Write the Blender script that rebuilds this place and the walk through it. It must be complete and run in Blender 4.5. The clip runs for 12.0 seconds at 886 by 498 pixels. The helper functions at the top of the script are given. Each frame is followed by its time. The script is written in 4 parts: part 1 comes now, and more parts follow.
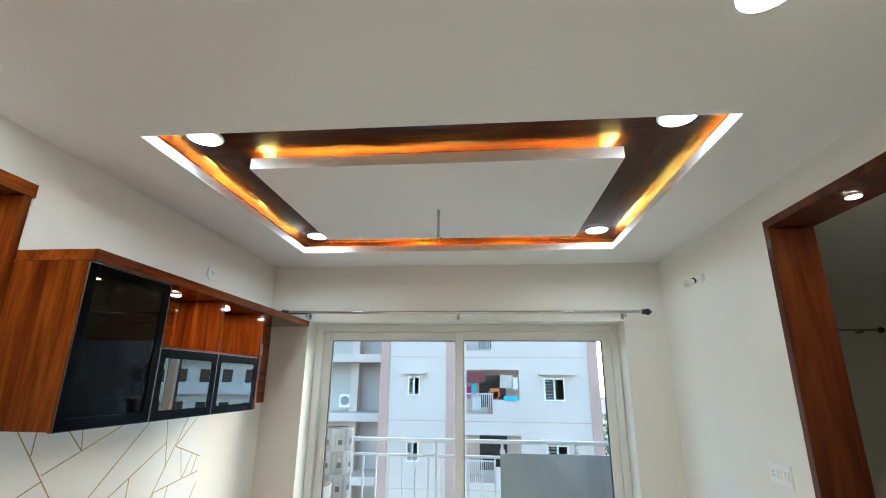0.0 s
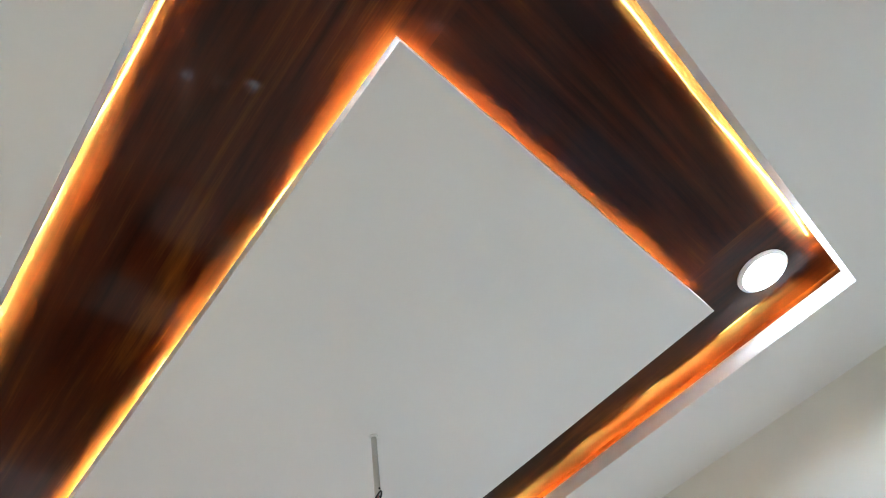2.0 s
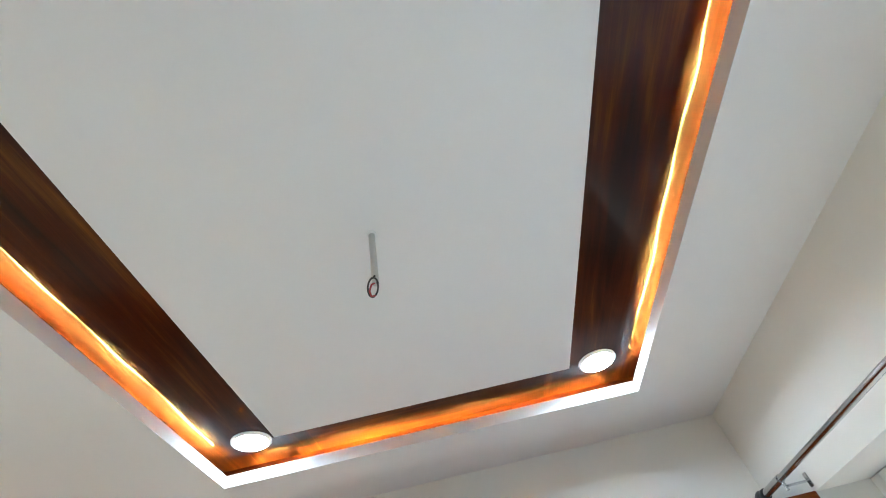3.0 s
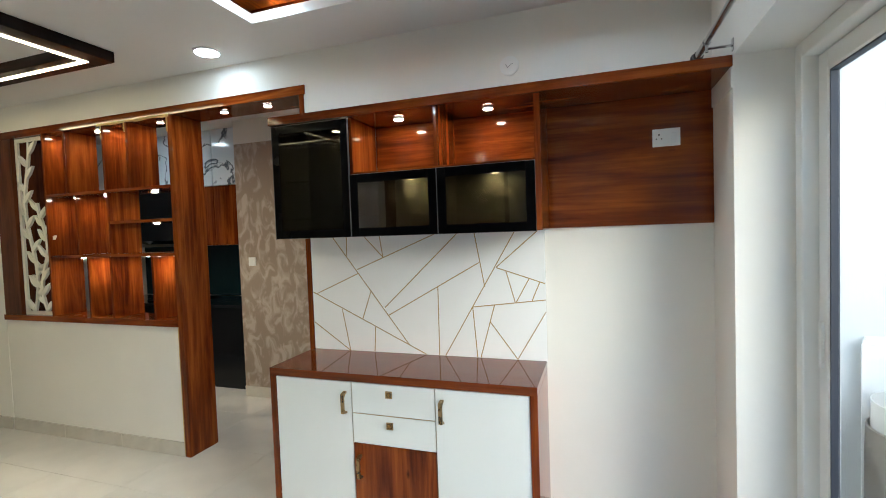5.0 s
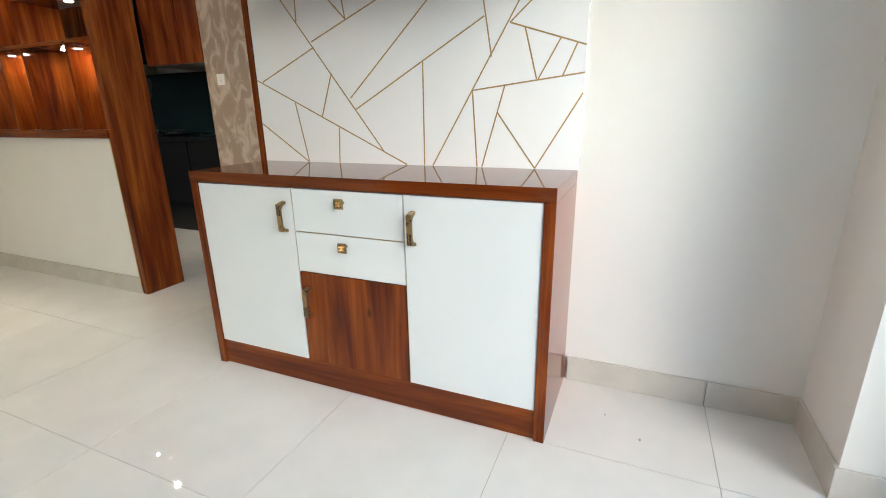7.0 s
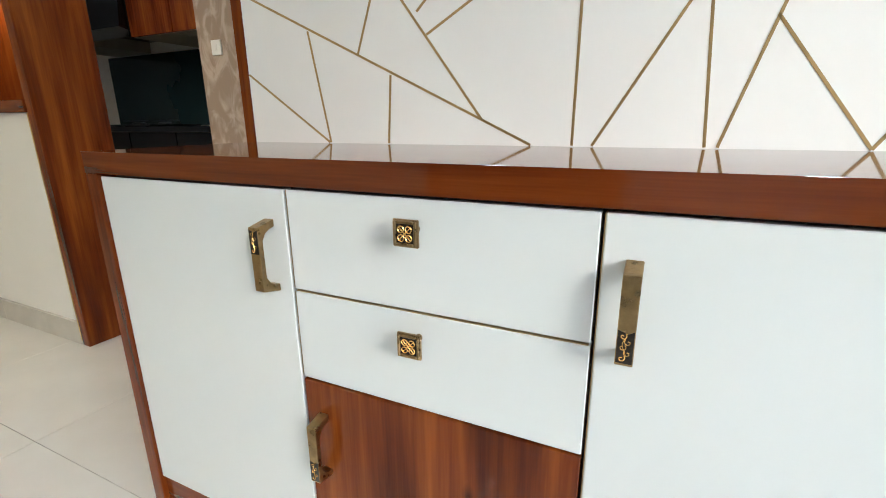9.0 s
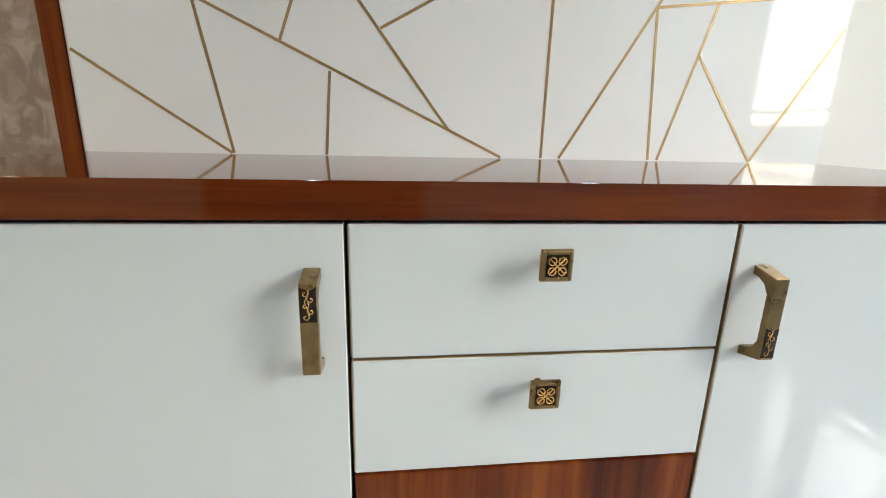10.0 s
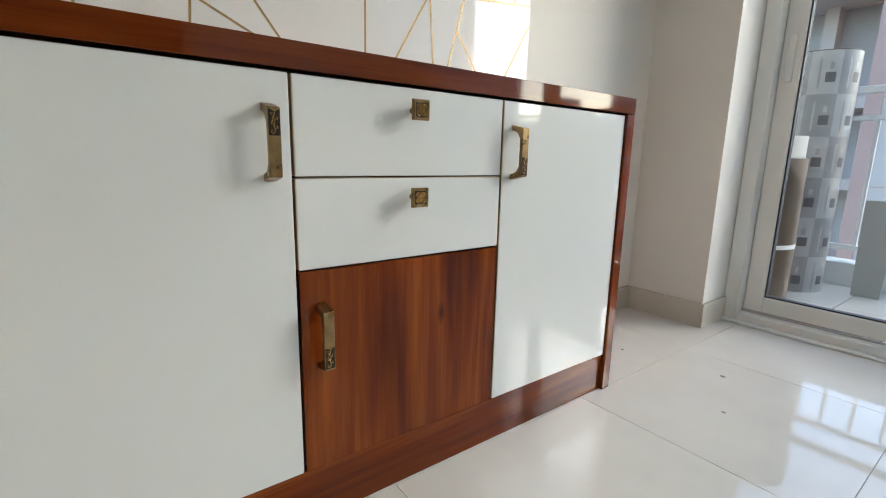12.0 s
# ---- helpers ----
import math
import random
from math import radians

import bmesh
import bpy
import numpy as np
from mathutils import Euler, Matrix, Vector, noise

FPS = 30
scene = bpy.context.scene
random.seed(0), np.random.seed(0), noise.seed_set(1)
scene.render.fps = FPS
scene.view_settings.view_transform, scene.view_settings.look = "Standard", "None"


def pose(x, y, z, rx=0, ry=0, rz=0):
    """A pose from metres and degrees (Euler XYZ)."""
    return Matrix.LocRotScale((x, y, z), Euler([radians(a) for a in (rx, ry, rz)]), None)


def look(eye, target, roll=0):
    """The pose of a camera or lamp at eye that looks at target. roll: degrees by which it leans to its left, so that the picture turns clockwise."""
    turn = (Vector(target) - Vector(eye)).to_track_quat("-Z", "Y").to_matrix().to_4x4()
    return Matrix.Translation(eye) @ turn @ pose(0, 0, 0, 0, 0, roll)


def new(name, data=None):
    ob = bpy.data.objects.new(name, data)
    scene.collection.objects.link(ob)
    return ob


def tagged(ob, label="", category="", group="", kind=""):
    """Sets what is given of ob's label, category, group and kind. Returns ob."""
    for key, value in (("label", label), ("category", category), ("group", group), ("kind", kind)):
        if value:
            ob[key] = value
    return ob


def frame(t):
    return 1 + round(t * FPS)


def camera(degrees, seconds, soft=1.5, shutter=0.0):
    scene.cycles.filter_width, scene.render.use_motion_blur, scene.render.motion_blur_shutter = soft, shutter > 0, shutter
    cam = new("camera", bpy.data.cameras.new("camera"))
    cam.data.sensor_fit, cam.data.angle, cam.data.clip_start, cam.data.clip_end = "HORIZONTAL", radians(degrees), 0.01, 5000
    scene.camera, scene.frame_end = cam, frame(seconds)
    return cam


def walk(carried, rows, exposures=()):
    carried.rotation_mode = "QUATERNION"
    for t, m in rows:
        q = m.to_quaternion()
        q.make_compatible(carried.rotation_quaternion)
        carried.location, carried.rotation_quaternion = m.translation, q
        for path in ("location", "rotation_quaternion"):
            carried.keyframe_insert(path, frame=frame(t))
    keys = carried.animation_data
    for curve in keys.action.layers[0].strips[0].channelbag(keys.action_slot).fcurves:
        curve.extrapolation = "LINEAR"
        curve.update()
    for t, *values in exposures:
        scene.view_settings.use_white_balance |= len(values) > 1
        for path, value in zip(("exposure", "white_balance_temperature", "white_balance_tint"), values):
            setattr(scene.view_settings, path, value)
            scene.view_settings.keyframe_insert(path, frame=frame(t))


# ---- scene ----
cam = camera(88.2, 12.0, soft=1.0)
PATH = [
    (0, (1.877, -1.619, 1.777), (1.704, 0.294, 2.334), 0.6),
    (0.5, (1.965, -1.168, 1.811), (1.759, 0.654, 2.612), -1.4),
    (1, (2.168, -0.736, 1.871), (1.84, 0.871, 3.015), -6.7),
    (1.5, (2.332, -0.31, 1.866), (1.937, 0.993, 3.331), -15.9),
    (2, (2.57, 0.182, 1.903), (1.946, 1.128, 3.551), -19.4),
    (2.5, (2.535, 0.671, 1.883), (1.505, 1.216, 3.509), -16.4),
    (3, (2.364, 1.069, 1.835), (1.015, 1.131, 3.311), -14.5),
    (3.5, (2.259, 1.319, 1.788), (0.615, 0.976, 2.874), -12.0),
    (3.7, (2.253, 1.371, 1.768), (0.518, 0.917, 2.652), -10.6),
    (5.3, (2.551, 1.81, 1.521), (0.662, 1.18, 1.331), -0.7),
    (5.5, (2.552, 1.83, 1.455), (0.669, 1.205, 1.204), -0.1),
    (6, (2.442, 1.84, 1.28), (0.589, 1.207, 0.872), 0.8),
    (6.5, (2.14, 1.765, 1.17), (0.333, 1.093, 0.638), 0.3),
    (6.7, (1.991, 1.733, 1.134), (0.204, 1.029, 0.577), -0.2),
    (8.3, (1.022, 1.367, 0.949), (-0.665, 0.434, 0.416), -2.2),
    (8.5, (1.006, 1.278, 0.946), (-0.685, 0.353, 0.411), -1.6),
    (9, (0.959, 1.03, 0.921), (-0.779, 0.2, 0.382), -0.5),
    (9.5, (0.926, 0.792, 0.886), (-0.958, 0.384, 0.355), 1.3),
    (10, (0.927, 0.558, 0.924), (-0.994, 0.789, 0.417), 1.4),
    (10.5, (0.955, 0.389, 0.889), (-0.876, 1.037, 0.41), 0.9),
    (11, (1.067, 0.296, 0.73), (-0.632, 1.241, 0.262), 1.4),
    (11.5, (1.194, 0.242, 0.616), (-0.402, 1.364, 0.176), 1.5),
    (12, (1.184, 0.253, 0.695), (-0.382, 1.435, 0.308), 1.2),
]
walk(cam, [(t, look(e, a, r)) for t, e, a, r in PATH],
     [(0, 2.65, 6000, 3), (0.5, 2.7, 5980, 3), (1.5, 2.92, 5780, 5), (2, 3.02, 5750, 6), (2.5, 2.84, 5700, 6), (3, 3.14, 5650, 5), (3.7, 2.93, 5650, 3), (5.5, 2.4, 5800, 5), (6, 2.4, 5800, 6), (6.5, 2.57, 5800, 7), (8.5, 2.66, 5800, 7), (9.5, 2.58, 5800, 7), (10.5, 2.2, 5860, 6), (12, 2.14, 6020, 8)])

# world, sun and exposure
world = bpy.data.worlds.new("sky")
scene.world = world
world.use_nodes = True
wn = world.node_tree.nodes
sky = wn.new("ShaderNodeTexSky")
sky.sky_type = "NISHITA"
sky.sun_disc = False
sky.sun_elevation, sky.sun_rotation = radians(25), radians(33)
sky.air_density, sky.dust_density = 1.0, 1.2
world.node_tree.links.new(sky.outputs[0], wn["Background"].inputs[0])
wn["Background"].inputs[1].default_value = 0.15
sun = new("sun", bpy.data.lights.new("sun", "SUN"))
sun.data.energy, sun.data.angle, sun.data.color = 0.15, radians(21), (1.0, 0.97, 0.94)
sun.matrix_world = look((29.6, 45.6, 25.4), (0.0, 0.0, 0.0))
SPOT, PUCK, STRIP, PROFILE = 13.0, 70.0, 62.0, 5.0


# ---- materials ----
def mat(name, color, rough=0.5, metal=0.0, spec=0.5, coat=0.0, vary=0.06, scale=3.0, bump=0.0, bump_scale=60.0, random_tint=0.0):
    m = bpy.data.materials.new(name)
    m.use_nodes = True
    n, l = m.node_tree.nodes, m.node_tree.links
    b = n["Principled BSDF"]
    b.inputs["Roughness"].default_value = rough
    b.inputs["Metallic"].default_value = metal
    b.inputs["Specular IOR Level"].default_value = spec
    b.inputs["Coat Weight"].default_value = coat
    b.inputs["Coat Roughness"].default_value = 0.04
    geo = n.new("ShaderNodeNewGeometry")
    big = n.new("ShaderNodeTexNoise")
    big.inputs["Scale"].default_value, big.inputs["Detail"].default_value = scale, 5
    l.new(geo.outputs["Position"], big.inputs["Vector"])
    ramp = n.new("ShaderNodeMapRange")
    ramp.inputs[1].default_value, ramp.inputs[2].default_value = 0.3, 0.7
    ramp.inputs[3].default_value, ramp.inputs[4].default_value = 1 - vary, 1 + vary
    l.new(big.outputs[0], ramp.inputs[0])
    mul = n.new("ShaderNodeMix")
    mul.data_type, mul.blend_type = "RGBA", "MULTIPLY"
    mul.inputs[0].default_value = 1
    mul.inputs[6].default_value = (*color, 1)
    l.new(ramp.outputs[0], mul.inputs[7])
    out = mul.outputs[2]
    if random_tint:
        info = n.new("ShaderNodeObjectInfo")
        r2 = n.new("ShaderNodeMapRange")
        r2.inputs[3].default_value, r2.inputs[4].default_value = 1 - random_tint, 1 + random_tint
        l.new(info.outputs["Random"], r2.inputs[0])
        m2 = n.new("ShaderNodeMix")
        m2.data_type, m2.blend_type = "RGBA", "MULTIPLY"
        m2.inputs[0].default_value = 1
        l.new(out, m2.inputs[6]); l.new(r2.outputs[0], m2.inputs[7])
        out = m2.outputs[2]
    l.new(out, b.inputs["Base Color"])
    rr = n.new("ShaderNodeMapRange")
    rr.inputs[3].default_value, rr.inputs[4].default_value = rough * 0.8, min(1, rough * 1.25)
    l.new(big.outputs[0], rr.inputs[0]); l.new(rr.outputs[0], b.inputs["Roughness"])
    if bump:
        fine = n.new("ShaderNodeTexNoise")
        fine.inputs["Scale"].default_value, fine.inputs["Detail"].default_value = bump_scale, 4
        l.new(geo.outputs["Position"], fine.inputs["Vector"])
        bp = n.new("ShaderNodeBump")
        bp.inputs["Strength"].default_value, bp.inputs["Distance"].default_value = bump, 0.004
        l.new(fine.outputs[0], bp.inputs["Height"]); l.new(bp.outputs[0], b.inputs["Normal"])
    return m


def wood(name, axis, dark, mid, light, rough=0.45, coat=0.5, size=1.0, knots=True, coat_rough=0.03, streaks=0.36, shift=0.08, spec=0.05, relief=0.06):
    """Laminate with a grain along one axis: broad figure, fine streaks and a few knots."""
    m = bpy.data.materials.new(name)
    m.use_nodes = True
    n, l = m.node_tree.nodes, m.node_tree.links
    b = n["Principled BSDF"]
    geo = n.new("ShaderNodeNewGeometry")
    info = n.new("ShaderNodeObjectInfo")
    sh = n.new("ShaderNodeVectorMath"); sh.operation = "SCALE"
    sh.inputs[0].default_value = (3.1, 5.7, 4.3)
    l.new(info.outputs["Random"], sh.inputs[3])
    add = n.new("ShaderNodeVectorMath")
    l.new(geo.outputs["Position"], add.inputs[0]); l.new(sh.outputs[0], add.inputs[1])

    def noise_tex(along, across, detail, distortion=0.0):
        mp = n.new("ShaderNodeMapping")
        mp.inputs["Scale"].default_value = [along if i == axis else across for i in range(3)]
        l.new(add.outputs[0], mp.inputs[0])
        t = n.new("ShaderNodeTexNoise")
        t.inputs["Scale"].default_value, t.inputs["Detail"].default_value, t.inputs["Distortion"].default_value = 1.0, detail, distortion
        l.new(mp.outputs[0], t.inputs["Vector"])
        return t.outputs[0]

    broad = noise_tex(1.1 / size, 8.5 / size, 6, 1.2)
    streak = noise_tex(2.2 / size, 60.0 / size, 4, 0.3)
    pore = noise_tex(9.0, 320.0, 2)
    s1 = n.new("ShaderNodeMath"); s1.operation = "MULTIPLY_ADD"
    s0 = n.new("ShaderNodeMath"); s0.operation = "MULTIPLY"
    l.new(broad, s0.inputs[0]); s0.inputs[1].default_value = 1.05
    l.new(streak, s1.inputs[0]); s1.inputs[1].default_value = streaks; l.new(s0.outputs[0], s1.inputs[2])
    s2 = n.new("ShaderNodeMath"); s2.operation = "MULTIPLY_ADD"
    l.new(pore, s2.inputs[0]); s2.inputs[1].default_value = 0.16; l.new(s1.outputs[0], s2.inputs[2])
    half = n.new("ShaderNodeMath"); half.operation = "MULTIPLY"
    l.new(s2.outputs[0], half.inputs[0]); half.inputs[1].default_value = 0.5
    value = half.outputs[0]
    base = shift - 0.125 + (streaks - 0.36) * 0.5
    cr = n.new("ShaderNodeValToRGB")
    e = cr.color_ramp.elements
    e[0].position, e[0].color = (0.60 + base) * 0.5, (*dark, 1)
    e[1].position, e[1].color = (1.14 + base) * 0.5, (*light, 1)
    x = e.new((0.83 + base) * 0.5); x.color = (*mid, 1)
    l.new(value, cr.inputs[0])
    out = cr.outputs[0]
    if knots:
        mp = n.new("ShaderNodeMapping")
        mp.inputs["Scale"].default_value = [2.0 if i == axis else 5.0 for i in range(3)]
        l.new(add.outputs[0], mp.inputs[0])
        v = n.new("ShaderNodeTexVoronoi"); v.inputs["Scale"].default_value = 1.0
        l.new(mp.outputs[0], v.inputs["Vector"])
        k = n.new("ShaderNodeMapRange")
        k.inputs[1].default_value, k.inputs[2].default_value, k.inputs[3].default_value, k.inputs[4].default_value = 0.012, 0.06, 0.3, 1.0
        l.new(v.outputs["Distance"], k.inputs[0])
        mk = n.new("ShaderNodeMix"); mk.data_type, mk.blend_type = "RGBA", "MULTIPLY"
        mk.inputs[0].default_value = 1
        l.new(out, mk.inputs[6]); l.new(k.outputs[0], mk.inputs[7])
        out = mk.outputs[2]
    l.new(out, b.inputs["Base Color"])
    b.inputs["Roughness"].default_value = rough
    b.inputs["Coat Weight"].default_value, b.inputs["Coat Roughness"].default_value = coat, coat_rough
    b.inputs["Specular IOR Level"].default_value = spec
    b.inputs["Coat IOR"].default_value = 1.45
    bp = n.new("ShaderNodeBump")
    bp.inputs["Strength"].default_value, bp.inputs["Distance"].default_value = relief, 0.002
    l.new(streak, bp.inputs["Height"]); l.new(bp.outputs[0], b.inputs["Normal"])
    return m


def glow(name, color, strength):
    m = bpy.data.materials.new(name)
    m.use_nodes = True
    n, l = m.node_tree.nodes, m.node_tree.links
    n.remove(n["Principled BSDF"])
    e = n.new("ShaderNodeEmission")
    e.inputs[0].default_value, e.inputs[1].default_value = (*color, 1), strength
    l.new(e.outputs[0], n["Material Output"].inputs[0])
    return m


def glass(name, tint, gloss=0.06, rough=0.0, rise=5.0):
    """A thin pane: tinted see-through with a mirror-like sheen that grows at grazing angles."""
    m = bpy.data.materials.new(name)
    m.use_nodes = True
    n, l = m.node_tree.nodes, m.node_tree.links
    n.remove(n["Principled BSDF"])
    t = n.new("ShaderNodeBsdfTransparent"); t.inputs[0].default_value = (*tint, 1)
    g = n.new("ShaderNodeBsdfGlossy"); g.inputs["Roughness"].default_value = rough
    f = n.new("ShaderNodeLayerWeight"); f.inputs[0].default_value = 0.5
    w5 = n.new("ShaderNodeMath"); w5.operation = "POWER"; w5.inputs[1].default_value = rise
    l.new(f.outputs["Facing"], w5.inputs[0])
    k = n.new("ShaderNodeMath"); k.operation = "MULTIPLY_ADD"; k.use_clamp = True
    k.inputs[1].default_value, k.inputs[2].default_value = 1 - gloss, gloss
    l.new(w5.outputs[0], k.inputs[0])
    x = n.new("ShaderNodeMixShader")
    l.new(k.outputs[0], x.inputs[0]); l.new(t.outputs[0], x.inputs[1]); l.new(g.outputs[0], x.inputs[2])
    l.new(x.outputs[0], n["Material Output"].inputs[0])
    return m


def patterned(name, base, second, scale, low, high, rough, distortion=1.5, bump=0.0, stretch=(1, 1, 1)):
    """Two colours mixed by a swirling noise: veined marble, mottled wallpaper."""
    m = bpy.data.materials.new(name)
    m.use_nodes = True
    n, l = m.node_tree.nodes, m.node_tree.links
    b = n["Principled BSDF"]
    geo = n.new("ShaderNodeNewGeometry")
    mp = n.new("ShaderNodeMapping"); mp.inputs["Scale"].default_value = stretch
    l.new(geo.outputs["Position"], mp.inputs[0])
    t = n.new("ShaderNodeTexNoise")
    t.inputs["Scale"].default_value, t.inputs["Detail"].default_value, t.inputs["Distortion"].default_value = scale, 6, distortion
    l.new(mp.outputs[0], t.inputs["Vector"])
    cr = n.new("ShaderNodeValToRGB")
    e = cr.color_ramp.elements
    e[0].position, e[0].color = low, (*base, 1)
    e[1].position, e[1].color = high, (*second, 1)
    l.new(t.outputs[0], cr.inputs[0]); l.new(cr.outputs[0], b.inputs["Base Color"])
    b.inputs["Roughness"].default_value = rough
    if bump:
        bp = n.new("ShaderNodeBump")
        bp.inputs["Strength"].default_value, bp.inputs["Distance"].default_value = bump, 0.004
        l.new(t.outputs[0], bp.inputs["Height"]); l.new(bp.outputs[0], b.inputs["Normal"])
    return m


def veined(name, base, vein, rough):
    m = bpy.data.materials.new(name)
    m.use_nodes = True
    n, l = m.node_tree.nodes, m.node_tree.links
    b = n["Principled BSDF"]
    geo = n.new("ShaderNodeNewGeometry")
    t = n.new("ShaderNodeTexNoise")
    t.inputs["Scale"].default_value, t.inputs["Detail"].default_value, t.inputs["Distortion"].default_value = 1.7, 5, 1.2
    l.new(geo.outputs["Position"], t.inputs["Vector"])
    a = n.new("ShaderNodeMath"); a.operation = "SUBTRACT"; a.inputs[1].default_value = 0.5
    l.new(t.outputs[0], a.inputs[0])
    c = n.new("ShaderNodeMath"); c.operation = "ABSOLUTE"
    l.new(a.outputs[0], c.inputs[0])
    cr = n.new("ShaderNodeValToRGB")
    e = cr.color_ramp.elements
    e[0].position, e[0].color = 0.004, (*vein, 1)
    e[1].position, e[1].color = 0.022, (*base, 1)
    l.new(c.outputs[0], cr.inputs[0]); l.new(cr.outputs[0], b.inputs["Base Color"])
    b.inputs["Roughness"].default_value = rough
    return m


RED = ((0.054, 0.0084, 0.0015), (0.142, 0.0258, 0.0036), (0.30, 0.077, 0.0114))
DEEP = ((0.012, 0.0018, 0.0007), (0.044, 0.0085, 0.0015), (0.16, 0.056, 0.006))
M = {}
M["wall"] = mat("wall_paint", (0.80, 0.775, 0.72), 0.75, vary=0.03, scale=1.4, bump=0.10, bump_scale=45)
M["ceil"] = mat("ceiling_paint", (0.80, 0.79, 0.775), 0.7, vary=0.02, scale=1.0, bump=0.06, bump_scale=70)
M["tile"] = mat("floor_tile", (0.70, 0.665, 0.60), 0.035, spec=0.55, vary=0.035, scale=5, random_tint=0.015)
M["grout"] = mat("grout", (0.40, 0.37, 0.32), 0.8)
M["skirt"] = mat("skirting_tile", (0.60, 0.56, 0.49), 0.22, vary=0.06, scale=9)
GLOSS = dict(rough=0.07, coat=0.0, spec=0.3, relief=0.0, size=1.1, streaks=0.44, shift=0.05)
M["wood_z"] = wood("wood_laminate_upright", 2, *RED, **GLOSS)
M["wood_y"] = wood("wood_laminate_level", 1, *RED, **GLOSS)
M["wood_top"] = wood("wood_laminate_top", 1, (0.035, 0.0055, 0.0014), (0.12, 0.023, 0.004), (0.22, 0.056, 0.010), rough=0.05, coat=0.0, spec=0.5, relief=0.0, size=1.35, streaks=0.30)
M["tray_x"] = wood("polished_dark_wood_x", 0, *DEEP, rough=0.4, coat=0.34, size=1.3, knots=False, coat_rough=0.05, streaks=0.42, shift=0.14)
M["tray_y"] = wood("polished_dark_wood_y", 1, *DEEP, rough=0.4, coat=0.34, size=1.3, knots=False, coat_rough=0.05, streaks=0.42, shift=0.14)
M["frame_z"] = wood("dark_frame_wood", 2, (0.03, 0.006, 0.002), (0.085, 0.019, 0.006), (0.14, 0.038, 0.011))
M["night_x"] = wood("near_black_wood_x", 0, (0.004, 0.0015, 0.001), (0.012, 0.004, 0.002), (0.03, 0.010, 0.004), knots=False)
M["night_y"] = wood("near_black_wood_y", 1, (0.004, 0.0015, 0.001), (0.012, 0.004, 0.002), (0.03, 0.010, 0.004), knots=False)
M["white"] = mat("white_lacquer", (0.735, 0.765, 0.76), 0.05, coat=0.6, vary=0.012, scale=2.5)
M["splash"] = mat("white_painted_glass", (0.915, 0.92, 0.91), 0.05, coat=0.7, vary=0.01)
M["gold"] = mat("gold_strip", (0.42, 0.29, 0.13), 0.38, metal=0.6, vary=0.1, scale=30)
M["brass"] = mat("antique_brass", (0.33, 0.225, 0.105), 0.28, metal=1.0, vary=0.22, scale=60, bump=0.1, bump_scale=300)
M["engraved"] = mat("blackened_brass", (0.03, 0.024, 0.018), 0.4, metal=0.5, vary=0.3, scale=200)
M["bright_brass"] = mat("bright_brass", (0.75, 0.46, 0.15), 0.2, metal=1.0, vary=0.2, scale=150)
M["black"] = mat("black_profile", (0.002, 0.002, 0.0025), 0.15, spec=0.06, vary=0.2)
M["gap"] = mat("shadow_gap", (0.012, 0.008, 0.006), 0.8)
M["inside"] = mat("olive_carcass", (0.30, 0.27, 0.19), 0.5)
M["smoke"] = glass("smoked_glass", (0.13, 0.13, 0.11), 0.012, rise=5.0)
M["smoke_low"] = glass("mirror_smoked_glass", (0.22, 0.215, 0.18), 0.018, rise=1.5)
M["far_plaster"] = mat("far_white_plaster", (0.80, 0.80, 0.80), 0.85, vary=0.04, scale=0.4)
M["pane"] = glass("clear_glass", (0.95, 0.97, 0.965), 0.03)
M["upvc"] = mat("white_upvc", (0.82, 0.82, 0.79), 0.35, vary=0.03)
M["seal"] = mat("rubber_seal", (0.03, 0.035, 0.05), 0.6)
M["chrome"] = mat("chrome", (0.55, 0.55, 0.55), 0.16, metal=1.0, vary=0.05)
M["alu"] = mat("brushed_aluminium", (0.16, 0.16, 0.165), 0.35, metal=1.0, vary=0.05)
M["plastic"] = mat("white_plastic", (0.82, 0.82, 0.80), 0.3, vary=0.02)
M["offwhite"] = mat("off_white_enamel", (0.56, 0.55, 0.52), 0.4, vary=0.05, scale=20)
M["grey"] = mat("grey_plastic", (0.25, 0.25, 0.26), 0.4)
M["dark"] = mat("dark_plastic", (0.015, 0.015, 0.016), 0.4)
M["red"] = mat("red_wire", (0.35, 0.03, 0.03), 0.4)
M["paper"] = patterned("mottled_wallpaper", (0.31, 0.235, 0.175), (0.47, 0.39, 0.32), 9.0, 0.46, 0.60, 0.55, 1.3, 0.3, (1, 1, 0.6))
M["marble"] = veined("veined_marble_laminate", (0.72, 0.78, 0.82), (0.10, 0.12, 0.15), 0.08)
M["teal"] = mat("teal_glass", (0.011, 0.028, 0.034), 0.1)
M["kblack"] = mat("black_gloss", (0.006, 0.006, 0.007), 0.12, vary=0.2)
M["jali"] = mat("white_carved_board", (0.80, 0.75, 0.65), 0.4, vary=0.03)
M["spot"] = glow("downlight_glow", (0.84, 0.94, 1.0), SPOT)
M["puck"] = glow("puck_glow", (1.0, 0.85, 0.62), PUCK)
M["strip"] = glow("led_strip_glow", (1.0, 0.70, 0.15), STRIP)
M["profile"] = glow("led_profile_glow", (1.0, 0.80, 0.46), PROFILE)
M["white_plaster"] = mat("white_plaster", (0.60, 0.62, 0.62), 0.85, vary=0.04, scale=1.0, bump=0.15, bump_scale=20)
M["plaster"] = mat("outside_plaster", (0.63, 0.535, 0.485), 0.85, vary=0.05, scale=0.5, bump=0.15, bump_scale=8)
